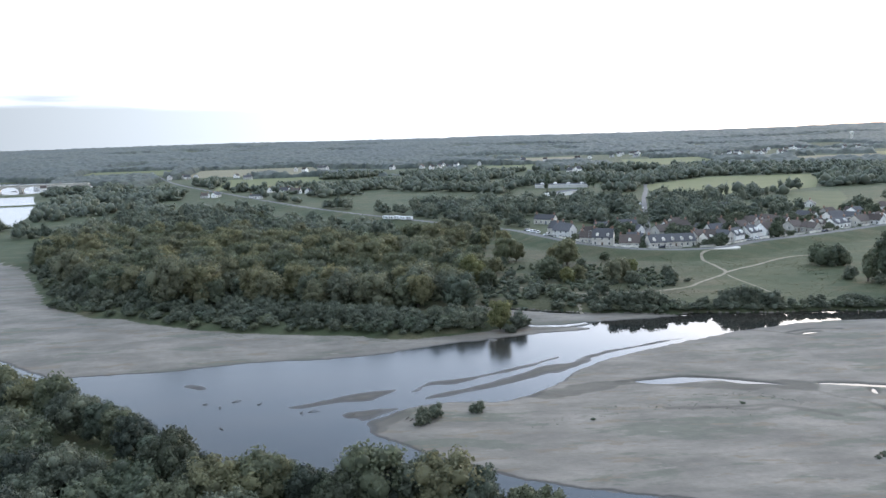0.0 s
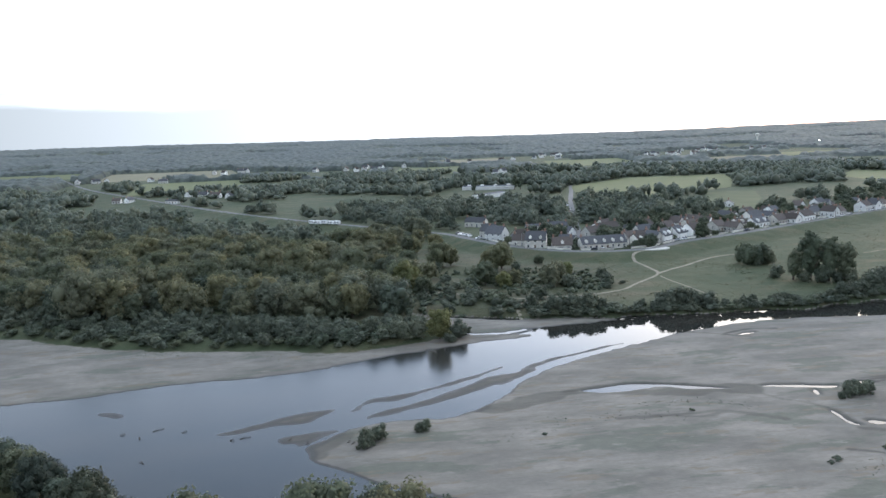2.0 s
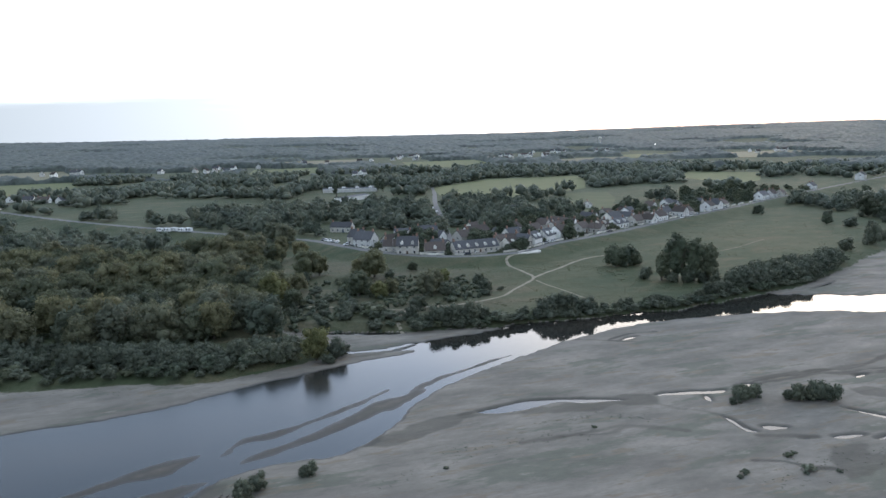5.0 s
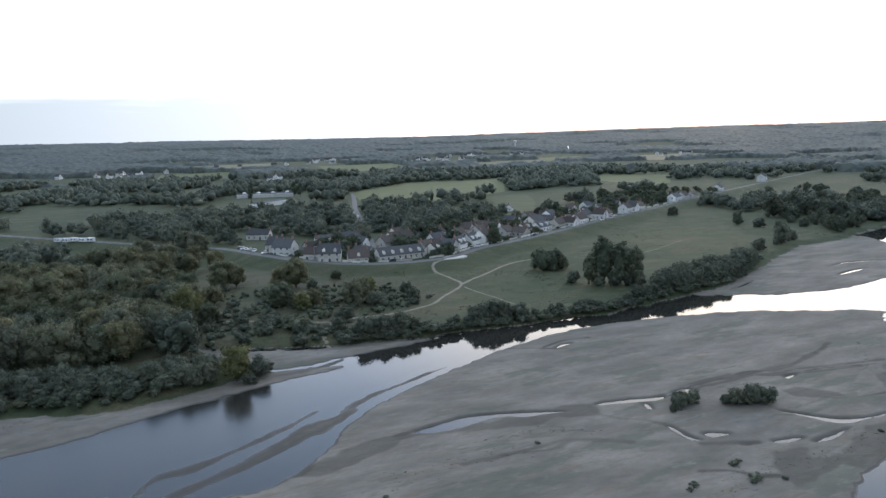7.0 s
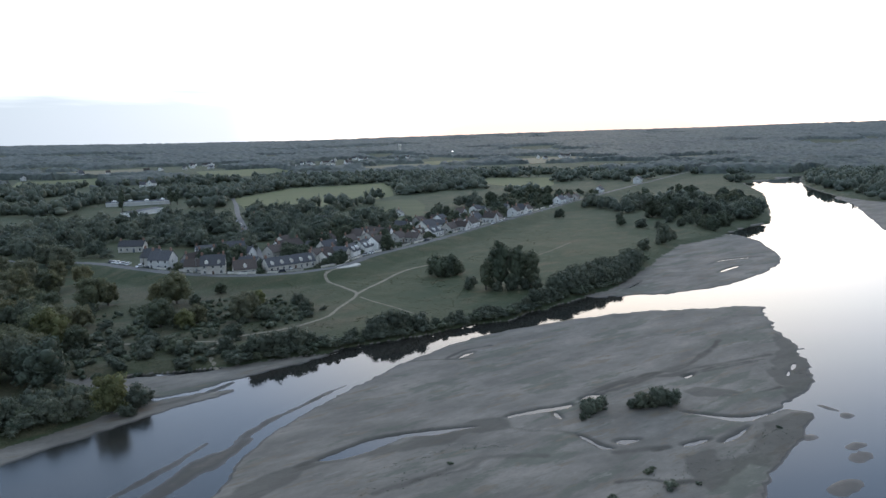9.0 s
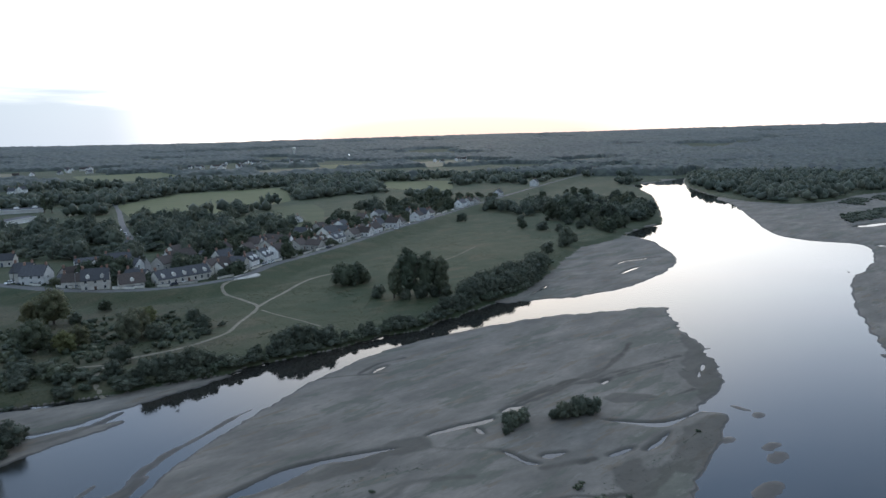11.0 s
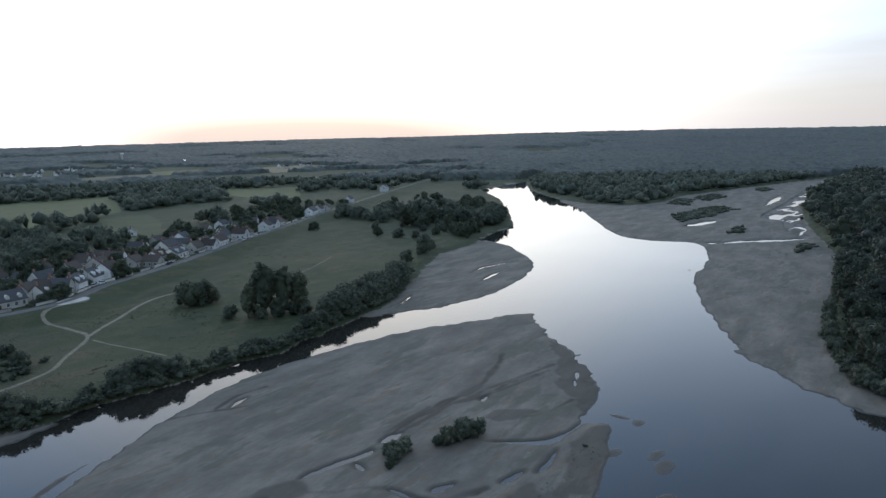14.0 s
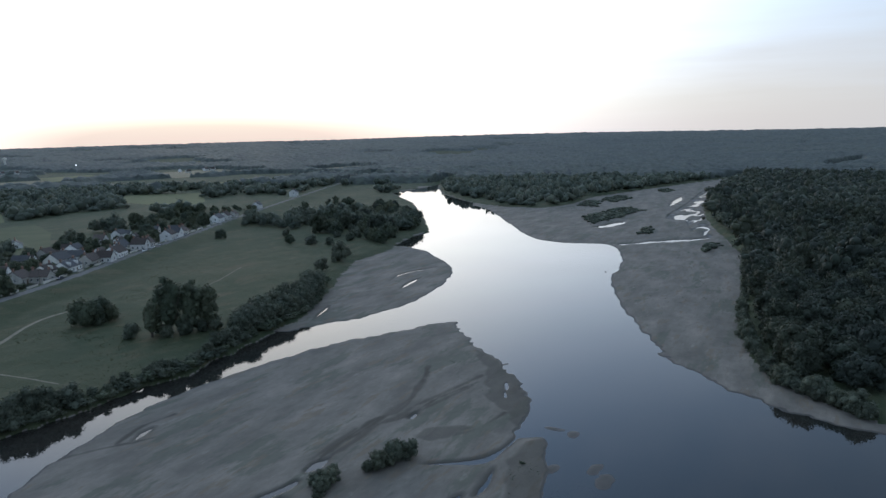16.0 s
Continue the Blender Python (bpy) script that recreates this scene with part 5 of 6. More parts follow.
def canopy():
    """The closed roof of the far woods: crowns side by side, broken by fields and clearings."""
    r = 1190 * 1.0068 ** np.arange(210)
    b = np.radians(np.arange(-50, 112, 0.15))
    rr, bb = np.meshgrid(r, b, indexing="ij")
    x, y = (rr * np.sin(bb)).ravel(), (rr * np.cos(bb)).ravel()
    rr = rr.ravel()
    wooded = rough(x, y, 260, 32) + 0.5 * rough(x, y, 90, 33) + 0.5 * step(1500, 3200, rr) * (1 + 0.4 * rough(x, y, 700, 35))
    forest_side = (depth_in(FOREST_LAND, x, y, 1) > 0) | (depth_in(SOUTH_LAND, x, y, 1) > 0)
    wooded = np.where(forest_side, 0.6 + 0.1 * wooded, wooded)
    dry = (x > 1340) | ((x > 1110) & (y > 560))
    for c in CLEAR + [FAR_POND]:
        dry &= depth_in(c, x, y, 1, 20.0) < -6
    share = step(-0.22, -0.08, wooded) * (clear_of(x, y, 14) | dry) * step(1185, 1215, rr)
    tall = 5.5 + 6.5 * np.abs(rough(x, y, 12, 36)) + 2.5 * np.abs(rough(x, y, 6.5, 37)) + 2.5 * rough(x, y, 70, 38)
    z = heights(x, y) - 1.5 + (tall + 1.5) * share
    n, m = len(r), len(b)
    index = np.arange(n * m).reshape(n, m)
    q = np.stack([index[:-1, :-1], index[:-1, 1:], index[1:, 1:], index[1:, :-1]], -1).reshape(-1, 4)
    q = q[share[q].max(1) > 0]
    tone = 0.5 + 0.22 * rough(x, y, 13, 39) + 0.18 * rough(x, y, 45, 40) + 0.25 * rough(x, y / 2, 190, 43)
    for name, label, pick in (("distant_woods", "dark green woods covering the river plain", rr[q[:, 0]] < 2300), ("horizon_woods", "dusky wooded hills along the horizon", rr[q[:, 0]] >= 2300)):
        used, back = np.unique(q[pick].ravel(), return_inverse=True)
        me = mesh_from(name, np.column_stack([x, y, z])[used], [back.reshape(-1, 4)[:, ::-1]], [LEAF_FAR_HAZED], soft=True)
        att = me.attributes.new("tree", "FLOAT", "POINT")
        att.data.foreach_set("value", tone[used].astype(np.float32))
        tagged(new(name, me), label, "trees", kind="stuff")


woods()
canopy()


def rough_ground():
    """Small bushes on the rank grass between wood, path and bank."""
    for outline, gap, seed, keep in (([(18, 262), (44, 256), (58, 257), (60, 268), (44, 280), (22, 298), (16, 285)], 5.2, 81, 0.75), ([(60, 272), (96, 276), (110, 292), (100, 330), (60, 335), (25, 335), (30, 300)], 11, 82, 0.5)):
        for a, b in zip(*scatter(outline, gap, seed, keep)):
            plant(dice.choice(("shrub", "shrub", "willow")), a, b, dice.uniform(0.55, 0.9), dice.uniform(0.6, 0.9), group="bushes on the rough ground")
    x, y = scatter([(16, 264), (44, 254), (56, 255), (60, 268), (92, 280), (104, 296), (92, 322), (60, 335), (25, 335), (14, 300)], 3.3, 86, 0.8)
    ok = rough(x, y, 12, 87) > -0.15
    for line in PATHS:
        ok &= line_distance(smooth(line, False), x, y) > 2.4
    forest("bramble_thicket", x[ok], y[ok], 1.35, 2.1, 88, 16, 0.26, "low dark brambles and rank growth on the rough ground", LEAF_DARK, n_=3)


rough_ground()


def scrub():
    """Low thickets on the dry sand of the right bank."""
    patches = []
    patches.append([(594.6, 254.8), (652.2, 252.6), (691.3, 242.0), (676.3, 220.5), (606.6, 225.8), (554.4, 234.4)])
    patches.append([(704.4, 290.7), (772.8, 301.2), (749.7, 281.3), (687.5, 267.8)])
    patches.append([(777.8, 287.3), (829.1, 282.1), (803.3, 260.3), (741.2, 265.6)])
    patches.append([(502.0, 187.9), (552.2, 193.3), (548.2, 185.1), (505.8, 179.4)])
    patches.append([(431.0, 139.5), (466.7, 139.6), (479.4, 129.2), (446.5, 130.6)])
    patches.append([(913.7, 252.4), (964.7, 257.6), (938.9, 237.3), (898.3, 239.7)])
    xs, ys = zip(*(scatter(p, 4.2, 70 + i, 0.9) for i, p in enumerate(patches)))
    forest("sandbank_scrub", np.concatenate(xs), np.concatenate(ys), 2.3, 2.0, 71, 24, 0.16, "low green scrub growing on the dry sand", LEAF_GREY)


scrub()


# ---- village ----
def unit_mesh(name, builder, mat):
    bm = bmesh.new()
    builder(bm)
    me = bpy.data.meshes.new(name)
    bm.to_mesh(me)
    bm.free()
    me.materials.append(mat)
    return me


def frame_shape(bm):
    box(bm, -0.55, -0.06, -0.75, -0.47, 0.05, 0.75)
    box(bm, 0.47, -0.06, -0.75, 0.55, 0.05, 0.75)
    box(bm, -0.47, -0.06, 0.67, 0.47, 0.05, 0.75)
    box(bm, -0.47, -0.10, -0.75, 0.47, 0.05, -0.67)
    box(bm, -0.03, -0.05, -0.67, 0.03, 0.03, 0.67)


WINDOW_FRAME = unit_mesh("window", frame_shape, PAINT)
WINDOW_PANE = unit_mesh("pane", lambda bm: box(bm, -0.47, -0.02, -0.67, 0.47, 0.0, 0.67), GLASS)
DOOR_LEAF = [unit_mesh("door", lambda bm: (box(bm, -0.5, -0.05, 0, 0.5, 0.04, 2.1), box(bm, -0.35, -0.08, 1.2, 0.35, -0.05, 1.9)), m) for m in DOORS]


def roof_mesh(length, depth, eave, rise, over=0.35, thick=0.18):
    bm = bmesh.new()
    hl, hd = length / 2 + over * 0.6, depth / 2 + over
    drop = over * rise / (depth / 2)
    for s in (-1, 1):
        sec = [(s * hd, eave - drop), (0, eave + rise), (0, eave + rise + thick * 1.2), (s * hd, eave - drop + thick)]
        a = [bm.verts.new((-hl, y, z)) for y, z in sec]
        b = [bm.verts.new((hl, y, z)) for y, z in sec]
        bm.faces.new(a)
        bm.faces.new(b[::-1])
        for i in range(4):
            bm.faces.new((a[i], b[i], b[(i + 1) % 4], a[(i + 1) % 4]))
    bmesh.ops.recalc_face_normals(bm, faces=bm.faces)
    return bm


def wall_mesh(length, depth, eave, rise):
    bm = bmesh.new()
    hl, hd = length / 2, depth / 2
    sec = [(-hd, -0.6), (hd, -0.6), (hd, eave), (0, eave + rise - 0.02), (-hd, eave)]
    a = [bm.verts.new((-hl, y, z)) for y, z in sec]
    b = [bm.verts.new((hl, y, z)) for y, z in sec]
    bm.faces.new(a)
    bm.faces.new(b[::-1])
    for i in range(5):
        bm.faces.new((a[i], b[i], b[(i + 1) % 5], a[(i + 1) % 5]))
    bmesh.ops.recalc_face_normals(bm, faces=bm.faces)
    return bm


def house(x, y, turn, length, depth=8.0, eave=5.2, rise=3.6, wall=None, roof=None, floors=2, chimneys=2, dormers=0, label="", z=None):
    """A gabled house; its front faces -y before it is turned."""
    wall, roof = wall or PLASTER, roof or SLATE
    h = thing("house", label, "house", "village houses")
    part("wall", wall_mesh(length, depth, eave, rise), wall, h)
    part("roof", roof_mesh(length, depth, eave, rise), roof, h)
    n = max(2, int(length / 2.9))
    gap = length / n
    door_at = n // 2
    for side in (-1, 1):
        for f in range(floors):
            zc = 1.55 + f * 2.65
            if zc > eave - 0.5:
                continue
            for i in range(n):
                px = (i + 0.5) * gap - length / 2
                if f == 0 and i == door_at and side < 0:
                    d = part("door", DOOR_LEAF[(n + int(x)) % 2], None, h)
                    d.location = (px, -depth / 2 - 0.02, 0)
                    continue
                w = part("window", WINDOW_FRAME, None, h)
                w.location = (px, side * (depth / 2 + 0.02), zc)
                w.rotation_euler = (0, 0, 0 if side < 0 else math.pi)
                part("pane", WINDOW_PANE, None, w)
    for s in (-1, 1):
        w = part("window", WINDOW_FRAME, None, h)
        w.location, w.rotation_euler = (s * (length / 2 + 0.02), -0.8, eave - 1.1), (0, 0, s * math.pi / 2)
        part("pane", WINDOW_PANE, None, w)
    for c in range(chimneys):
        px = (-1, 1, 0)[c] * (length / 2 - 0.7)
        bm = box(bmesh.new(), px - 0.45, -0.35, eave + rise - 1.0, px + 0.45, 0.35, eave + rise + 1.15)
        box(bm, px - 0.55, -0.45, eave + rise + 1.15, px + 0.55, 0.45, eave + rise + 1.3)
        for k in (-0.2, 0.2):
            box(bm, px + k - 0.1, -0.1, eave + rise + 1.3, px + k + 0.1, 0.1, eave + rise + 1.6)
        part("chimney", bm, BRICK, h)
    for k in range(dormers):
        px = (k + 0.5) * length / dormers - length / 2
        bm = bmesh.new()
        y0, zb = -depth / 2 + 0.5, eave + 0.35
        sec = [(px - 0.75, zb), (px + 0.75, zb), (px + 0.75, zb + 1.3), (px, zb + 2.0), (px - 0.75, zb + 1.3)]
        a = [bm.verts.new((u, y0, v)) for u, v in sec]
        b = [bm.verts.new((u, y0 + 2.6, v)) for u, v in sec]
        bm.faces.new(a)
        bm.faces.new(b[::-1])
        for i in range(5):
            bm.faces.new((a[i], b[i], b[(i + 1) % 5], a[(i + 1) % 5]))
        bmesh.ops.recalc_face_normals(bm, faces=bm.faces)
        d = part("dormer", bm, wall, h)
        w = part("window", WINDOW_FRAME, None, d)
        w.location, w.scale = (px, y0 - 0.02, zb + 0.75), (0.9, 1, 0.75)
    h.matrix_basis = pose(x, y, (ground_z(x, y) if z is None else z), 0, 0, turn)
    return h


S, T, P, W = "slate", "tile", "plaster", "white"
ROOFS, WALLS = {S: SLATE, T: TILE}, {P: PLASTER, W: WHITE_WALL}
WORDS = {(S, P): "cream stone house with a dark slate roof", (T, P): "cream stone house with a brown tiled roof",
         (S, W): "white rendered house with a dark slate roof", (T, W): "white rendered house with a brown tiled roof"}
# x, y, turn, length, depth, eave, rise, roof, wall, floors, dormers
HOMES = []


def row_of_houses(rows):
    """Rows of x, y, turn, length, depth, eave, rise, roof, wall, floors, dormers."""
    for x, y, turn, length, depth, eave, rise, r, w, floors, dormers in rows:
        k = 0.80 if 185 < x < 700 else 0.87
        house(x, y, turn, length, depth, eave * k, rise * k, WALLS[w], ROOFS[r], floors, 2 if length > 8.5 else 1, dormers, WORDS[(r, w)])
        HOMES.append((x, y, length))


row_of_houses([
    (72, 413, -42, 11, 9, 5.6, 4.6, S, W, 2, 0),
    (70, 425, -42, 9, 9, 5.4, 4.4, S, P, 2, 0),
    (87, 379, -20, 11, 9, 5.6, 4.8, S, P, 2, 2),
    (81, 390, -30, 8, 7, 4.2, 3.4, T, P, 1, 0),
    (99, 371, -12, 10.5, 8, 3.6, 4.2, T, P, 1, 1),
    (120, 369, 6, 25, 8, 3.6, 4.0, S, P, 1, 5),
    (137, 413, 24, 17, 8, 5.6, 3.6, T, W, 2, 0),
    (126, 404, 24, 9, 8, 4.6, 3.6, T, P, 2, 0),
])
row_of_houses([
    (143, 373, 30, 12, 8, 3.6, 3.8, T, P, 1, 2),
    (138, 378, 30, 8, 8, 4.4, 3.6, T, P, 1, 0),
    (156, 375, 36, 8.5, 8, 5.4, 3.8, S, W, 2, 2),
    (149.5, 372, 126, 8, 7, 5.0, 3.8, S, P, 2, 0),
    (168, 384, 34, 9, 8, 5.2, 4.0, S, W, 2, 2),
    (181, 392, 30, 10, 8, 5.8, 3.6, T, W, 2, 0),
    (191, 397, 30, 5, 4.5, 2.6, 2.0, T, W, 1, 0),
    (205, 410, 28, 9, 8, 4.4, 3.6, T, P, 1, 0),
])
row_of_houses([
    (213, 405, 118, 9, 7, 4.0, 3.4, T, P, 1, 0),
    (221, 414, 28, 9, 8, 4.6, 3.6, T, P, 1, 1),
    (245, 440, 28, 14, 9, 5.0, 4.4, S, P, 2, 0),
    (236, 419, 28, 14, 8, 4.0, 3.6, S, W, 1, 2),
    (253, 425, 28, 11, 8, 4.2, 4.0, T, P, 1, 0),
    (262, 424, 118, 9, 7, 4.0, 3.8, T, W, 1, 0),
    (276, 434, 27, 12, 9, 4.6, 4.0, T, W, 2, 0),
    (303, 446, 117, 9, 8, 4.8, 4.0, T, W, 2, 0),
])
row_of_houses([
    (312, 452, 27, 9, 8, 4.0, 3.6, T, P, 1, 0),
    (340, 464, 27, 9, 8, 5.4, 3.8, T, W, 2, 0),
    (352, 471, 117, 9, 8, 5.0, 3.8, S, W, 2, 0),
    (364, 478, 27, 9, 8, 4.2, 3.6, T, P, 1, 0),
    (433, 513, 27, 14, 8, 5.2, 3.8, S, W, 2, 0),
    (452, 523, 27, 10, 8, 4.6, 3.8, T, W, 2, 0),
    (470, 531, 27, 8, 7, 3.8, 3.2, T, P, 1, 0),
    (545, 572, 27, 11, 8, 5.0, 3.8, S, W, 2, 0),
])
row_of_houses([
    (684, 640, 27, 10, 9, 7.0, 3.8, S, W, 2, 0),
    (172, 560, 100, 9, 8, 4.6, 4.4, S, W, 2, 0),
    (180, 566, 10, 8, 6, 3.0, 3.0, S, W, 1, 0),
    (214, 531, 8, 12, 8, 3.6, 3.4, S, W, 1, 0),
    (279, 534, 60, 9, 8, 3.2, 3.2, S, W, 1, 0),
    (163, 452, 60, 9, 7, 3.6, 3.4, T, W, 1, 0),
    (113, 431, -10, 12, 8, 4.8, 3.6, S, W, 2, 0),
    (104, 445, -10, 15, 7, 3.0, 2.2, S, W, 1, 0),
])
row_of_houses([
    (71, 482, -30, 14, 8, 4.0, 3.2, S, P, 1, 0),
    (140, 494, 80, 11, 6, 3.0, 2.4, S, W, 1, 0),
    (168, 430, 24, 9, 8, 4.0, 3.4, T, P, 1, 0),
    (178, 420, 24, 8, 7, 3.6, 3.4, T, P, 1, 0),
    (195, 425, 28, 9, 8, 3.8, 3.4, T, P, 1, 0),
    (146, 440, 24, 8, 8, 4.0, 3.4, T, P, 1, 0),
    (91, 397, -20, 9, 7, 3.6, 3.2, S, P, 1, 0),
    (-188, 852, -12, 11, 8, 4.6, 3.8, S, W, 2, 0),
])
row_of_houses([
    (-173, 845, -12, 12, 8, 4.0, 3.6, T, W, 1, 0),
    (-156, 835, 70, 8, 7, 3.6, 4.0, S, W, 1, 0),
    (-138, 886, 0, 20, 9, 4.0, 2.0, S, W, 1, 0),
    (-114, 826, 0, 11, 8, 4.0, 3.4, T, W, 1, 0),
    (-205, 788, -10, 16, 7, 3.2, 1.6, S, W, 1, 0),
    (-211, 880, 80, 9, 7, 4.0, 3.4, T, W, 1, 0),
    (-285, 855, 0, 9, 8, 3.6, 3.2, T, W, 1, 0),
    (-270, 850, 60, 9, 8, 3.6, 3.4, S, W, 1, 0),
])
row_of_houses([
    (-330, 1216, 10, 14, 9, 4.6, 3.8, S, W, 2, 0),
])


def gardens():
    """Trees and hedges between the houses."""
    rng = random.Random(11)
    made = 0
    homes = np.array(HOMES)
    while made < 250:
        s = rng.uniform(8.3, 18.2)
        i = int(s)
        a, b = np.array(LEVEE[i]), np.array(LEVEE[i + 1])
        t = (b - a) / np.linalg.norm(b - a)
        off = rng.choice((rng.uniform(5, 20), rng.uniform(9, 75), rng.uniform(20, 60)))
        x, y = a + (b - a) * (s - i) + np.array([-t[1], t[0]]) * off
        if np.min(np.hypot(homes[:, 0] - x, homes[:, 1] - y) - homes[:, 2] * 0.5) < (1.4 if off < 20 else 2.6) or abs(line_distance(STREET, np.array([x]), np.array([y]))[0]) < 7:
            continue
        made += 1
        low = off < 22
        plant("shrub" if low and rng.random() < 0.6 else rng.choice(("garden", "garden", "dark")), x, y, rng.uniform(0.6, 1.0) if low else rng.uniform(0.6, 1.1), rng.uniform(0.75, 1.0), group="garden trees in the village")


STREET = smooth([(112, 356), (127, 433), (153, 529), (181, 631), (216, 746)], False)
def garden_walls():
    """Low stone walls in front of the houses, facing the levee road."""
    rng = random.Random(21)
    for i in range(8, 18):
        a, b = np.array(LEVEE[i], float), np.array(LEVEE[i + 1], float)
        length = float(np.linalg.norm(b - a))
        t = (b - a) / length
        s = 2.0
        while s + 5 < min(length, 120):
            run = rng.uniform(5, 11)
            x, y = a + t * (s + run / 2) + np.array([-t[1], t[0]]) * 4.4
            s += run + rng.uniform(3, 12)
            w = thing("garden_wall", "low pale stone garden wall along the levee road", "wall", "garden walls in the village")
            part("wall", box(bmesh.new(), -run / 2, -0.2, -0.4, run / 2, 0.2, 1.15), PLASTER, w)
            part("coping", box(bmesh.new(), -run / 2 - 0.05, -0.27, 1.15, run / 2 + 0.05, 0.27, 1.27), SLATE, w)
            w.matrix_basis = pose(x, y, ground_z(x, y), 0, 0, math.degrees(math.atan2(t[1], t[0])))


garden_walls()


def outbuildings():
    """Cottages, sheds and lean-tos between and behind the houses."""
    rng = random.Random(31)
    made = 0
    while made < 46:
        i = rng.randrange(8, 17)
        a, b = np.array(LEVEE[i], float), np.array(LEVEE[i + 1], float)
        t = (b - a) / np.linalg.norm(b - a)
        x, y = a + (b - a) * rng.random() + np.array([-t[1], t[0]]) * rng.uniform(11, 52)
        homes = np.array(HOMES)
        if np.min(np.hypot(homes[:, 0] - x, homes[:, 1] - y) - homes[:, 2] * 0.5) < 4 or line_distance(STREET, np.array([x]), np.array([y]))[0] < 8:
            continue
        made += 1
        turn = math.degrees(math.atan2(t[1], t[0])) + rng.choice((0, 90)) + rng.uniform(-8, 8)
        if made % 2:
            house(x, y, turn, rng.uniform(7, 10), rng.uniform(6, 7.5), rng.uniform(2.8, 4.2), rng.uniform(2.4, 3.2), rng.choice((PLASTER, WHITE_WALL)), rng.choice((TILE, SLATE, SLATE)), 1, 1, 0, "small pale cottage with a steep dark roof")
        else:
            house(x, y, turn, rng.uniform(5, 7), rng.uniform(4, 5.5), 2.4, rng.uniform(1.4, 2.2), rng.choice((PLASTER, WHITE_WALL)), rng.choice((TILE, TILE, SLATE)), 1, 0, 0, "small outbuilding with a low tiled roof")
        HOMES.append((x, y, 7))


outbuildings()
gardens()


def far_houses():
    """Small settlements in the distance."""
    rng = random.Random(5)
    for cx, cy, n, spread in HAMLETS:
        for i in range(n):
            x, y = cx + rng.uniform(-1, 1) * spread, cy + rng.uniform(-1, 1) * spread * 0.6
            house(x, y, rng.uniform(0, 180), rng.uniform(8, 13), 8, rng.choice((3.6, 5.4)), 3.8, WHITE_WALL, rng.choice((SLATE, TILE)), 1, 1, 0, "small white house in a distant hamlet")


far_houses()


def market_shed(x, y, turn, length, vents, label):
    """A long low white shed with a shallow grey roof and rounded vents along its ridge."""
    t = thing("market_shed", label, "shed", "white sheds behind the wood")
    part("wall", box(bmesh.new(), -length / 2, -6, -0.5, length / 2, 6, 3.4), WHITE_WALL, t)
    part("roof", roof_mesh(length, 12, 3.42, 1.1, 0.4, 0.14), SLATE, t)
    part("fascia", box(bmesh.new(), -length / 2 - 0.3, -6.62, 2.9, length / 2 + 0.3, -6.48, 3.75), PAINT, t)
    for k in range(vents):
        px = (k + 0.5) * length / vents - length / 2
        a = np.linspace(0, np.pi, 9)
        sec = np.column_stack([px + 2.3 * np.cos(a), 4.3 + 1.5 * np.sin(a)])
        v = np.array([(u, w, h) for w in (-2.5, 2.5) for u, h in sec])
        i = np.arange(8)
        quads = np.stack([i, i + 1, i + 10, i + 9], 1)
        part("vent", mesh_from("vent", v, [quads, np.arange(9)[None], np.arange(9, 18)[None]], [PAINT]), None, t)
    t.matrix_basis = pose(x, y, ground_z(x, y), 0, 0, turn)
    return t


market_shed(138, 809, -11, 60, 4, "long white shed with rounded roof vents")
market_shed(121, 707, 43, 42, 0, "long low white shed among trees")


# ---- vehicles ----
def car_pattern(paint, label):
    t = thing("car", label, "car", "parked cars in the village")
    sec = [(-2.1, 0.35), (-2.1, 0.85), (-1.2, 0.98), (2.05, 0.95), (2.1, 0.35)]
    cab = [(-1.25, 0.95), (-0.55, 1.45), (1.1, 1.45), (1.75, 0.95)]
    for name, outline, half, mat in (("body", sec, 0.85, paint), ("cabin", cab, 0.72, GLASS)):
        bm = bmesh.new()
        a = [bm.verts.new((u, -half, w)) for u, w in outline]
        b = [bm.verts.new((u, half, w)) for u, w in outline]
        bm.faces.new(a)
        bm.faces.new(b[::-1])
        n = len(a)
        for i in range(n):
            bm.faces.new((a[i], b[i], b[(i + 1) % n], a[(i + 1) % n]))
        bmesh.ops.recalc_face_normals(bm, faces=bm.faces)
        bmesh.ops.bevel(bm, geom=bm.edges[:], offset=0.07, segments=1, affect="EDGES")
        part(name, bm, mat, t)
    part("roof", box(bmesh.new(), -0.5, -0.66, 1.44, 1.05, 0.66, 1.50), paint, t)
    for u in (-1.35, 1.35):
        for s in (-0.8, 0.8):
            v, f = tube([(u, s - 0.1, 0.33), (u, s, 0.33), (u, s + 0.1, 0.33)], [0.33, 0.33, 0.33], 12)
            part("wheel", mesh_from("wheel", v, [f, np.arange(12)[None], np.arange(24, 36)[None]], [RUBBER]), None, t)
    return t


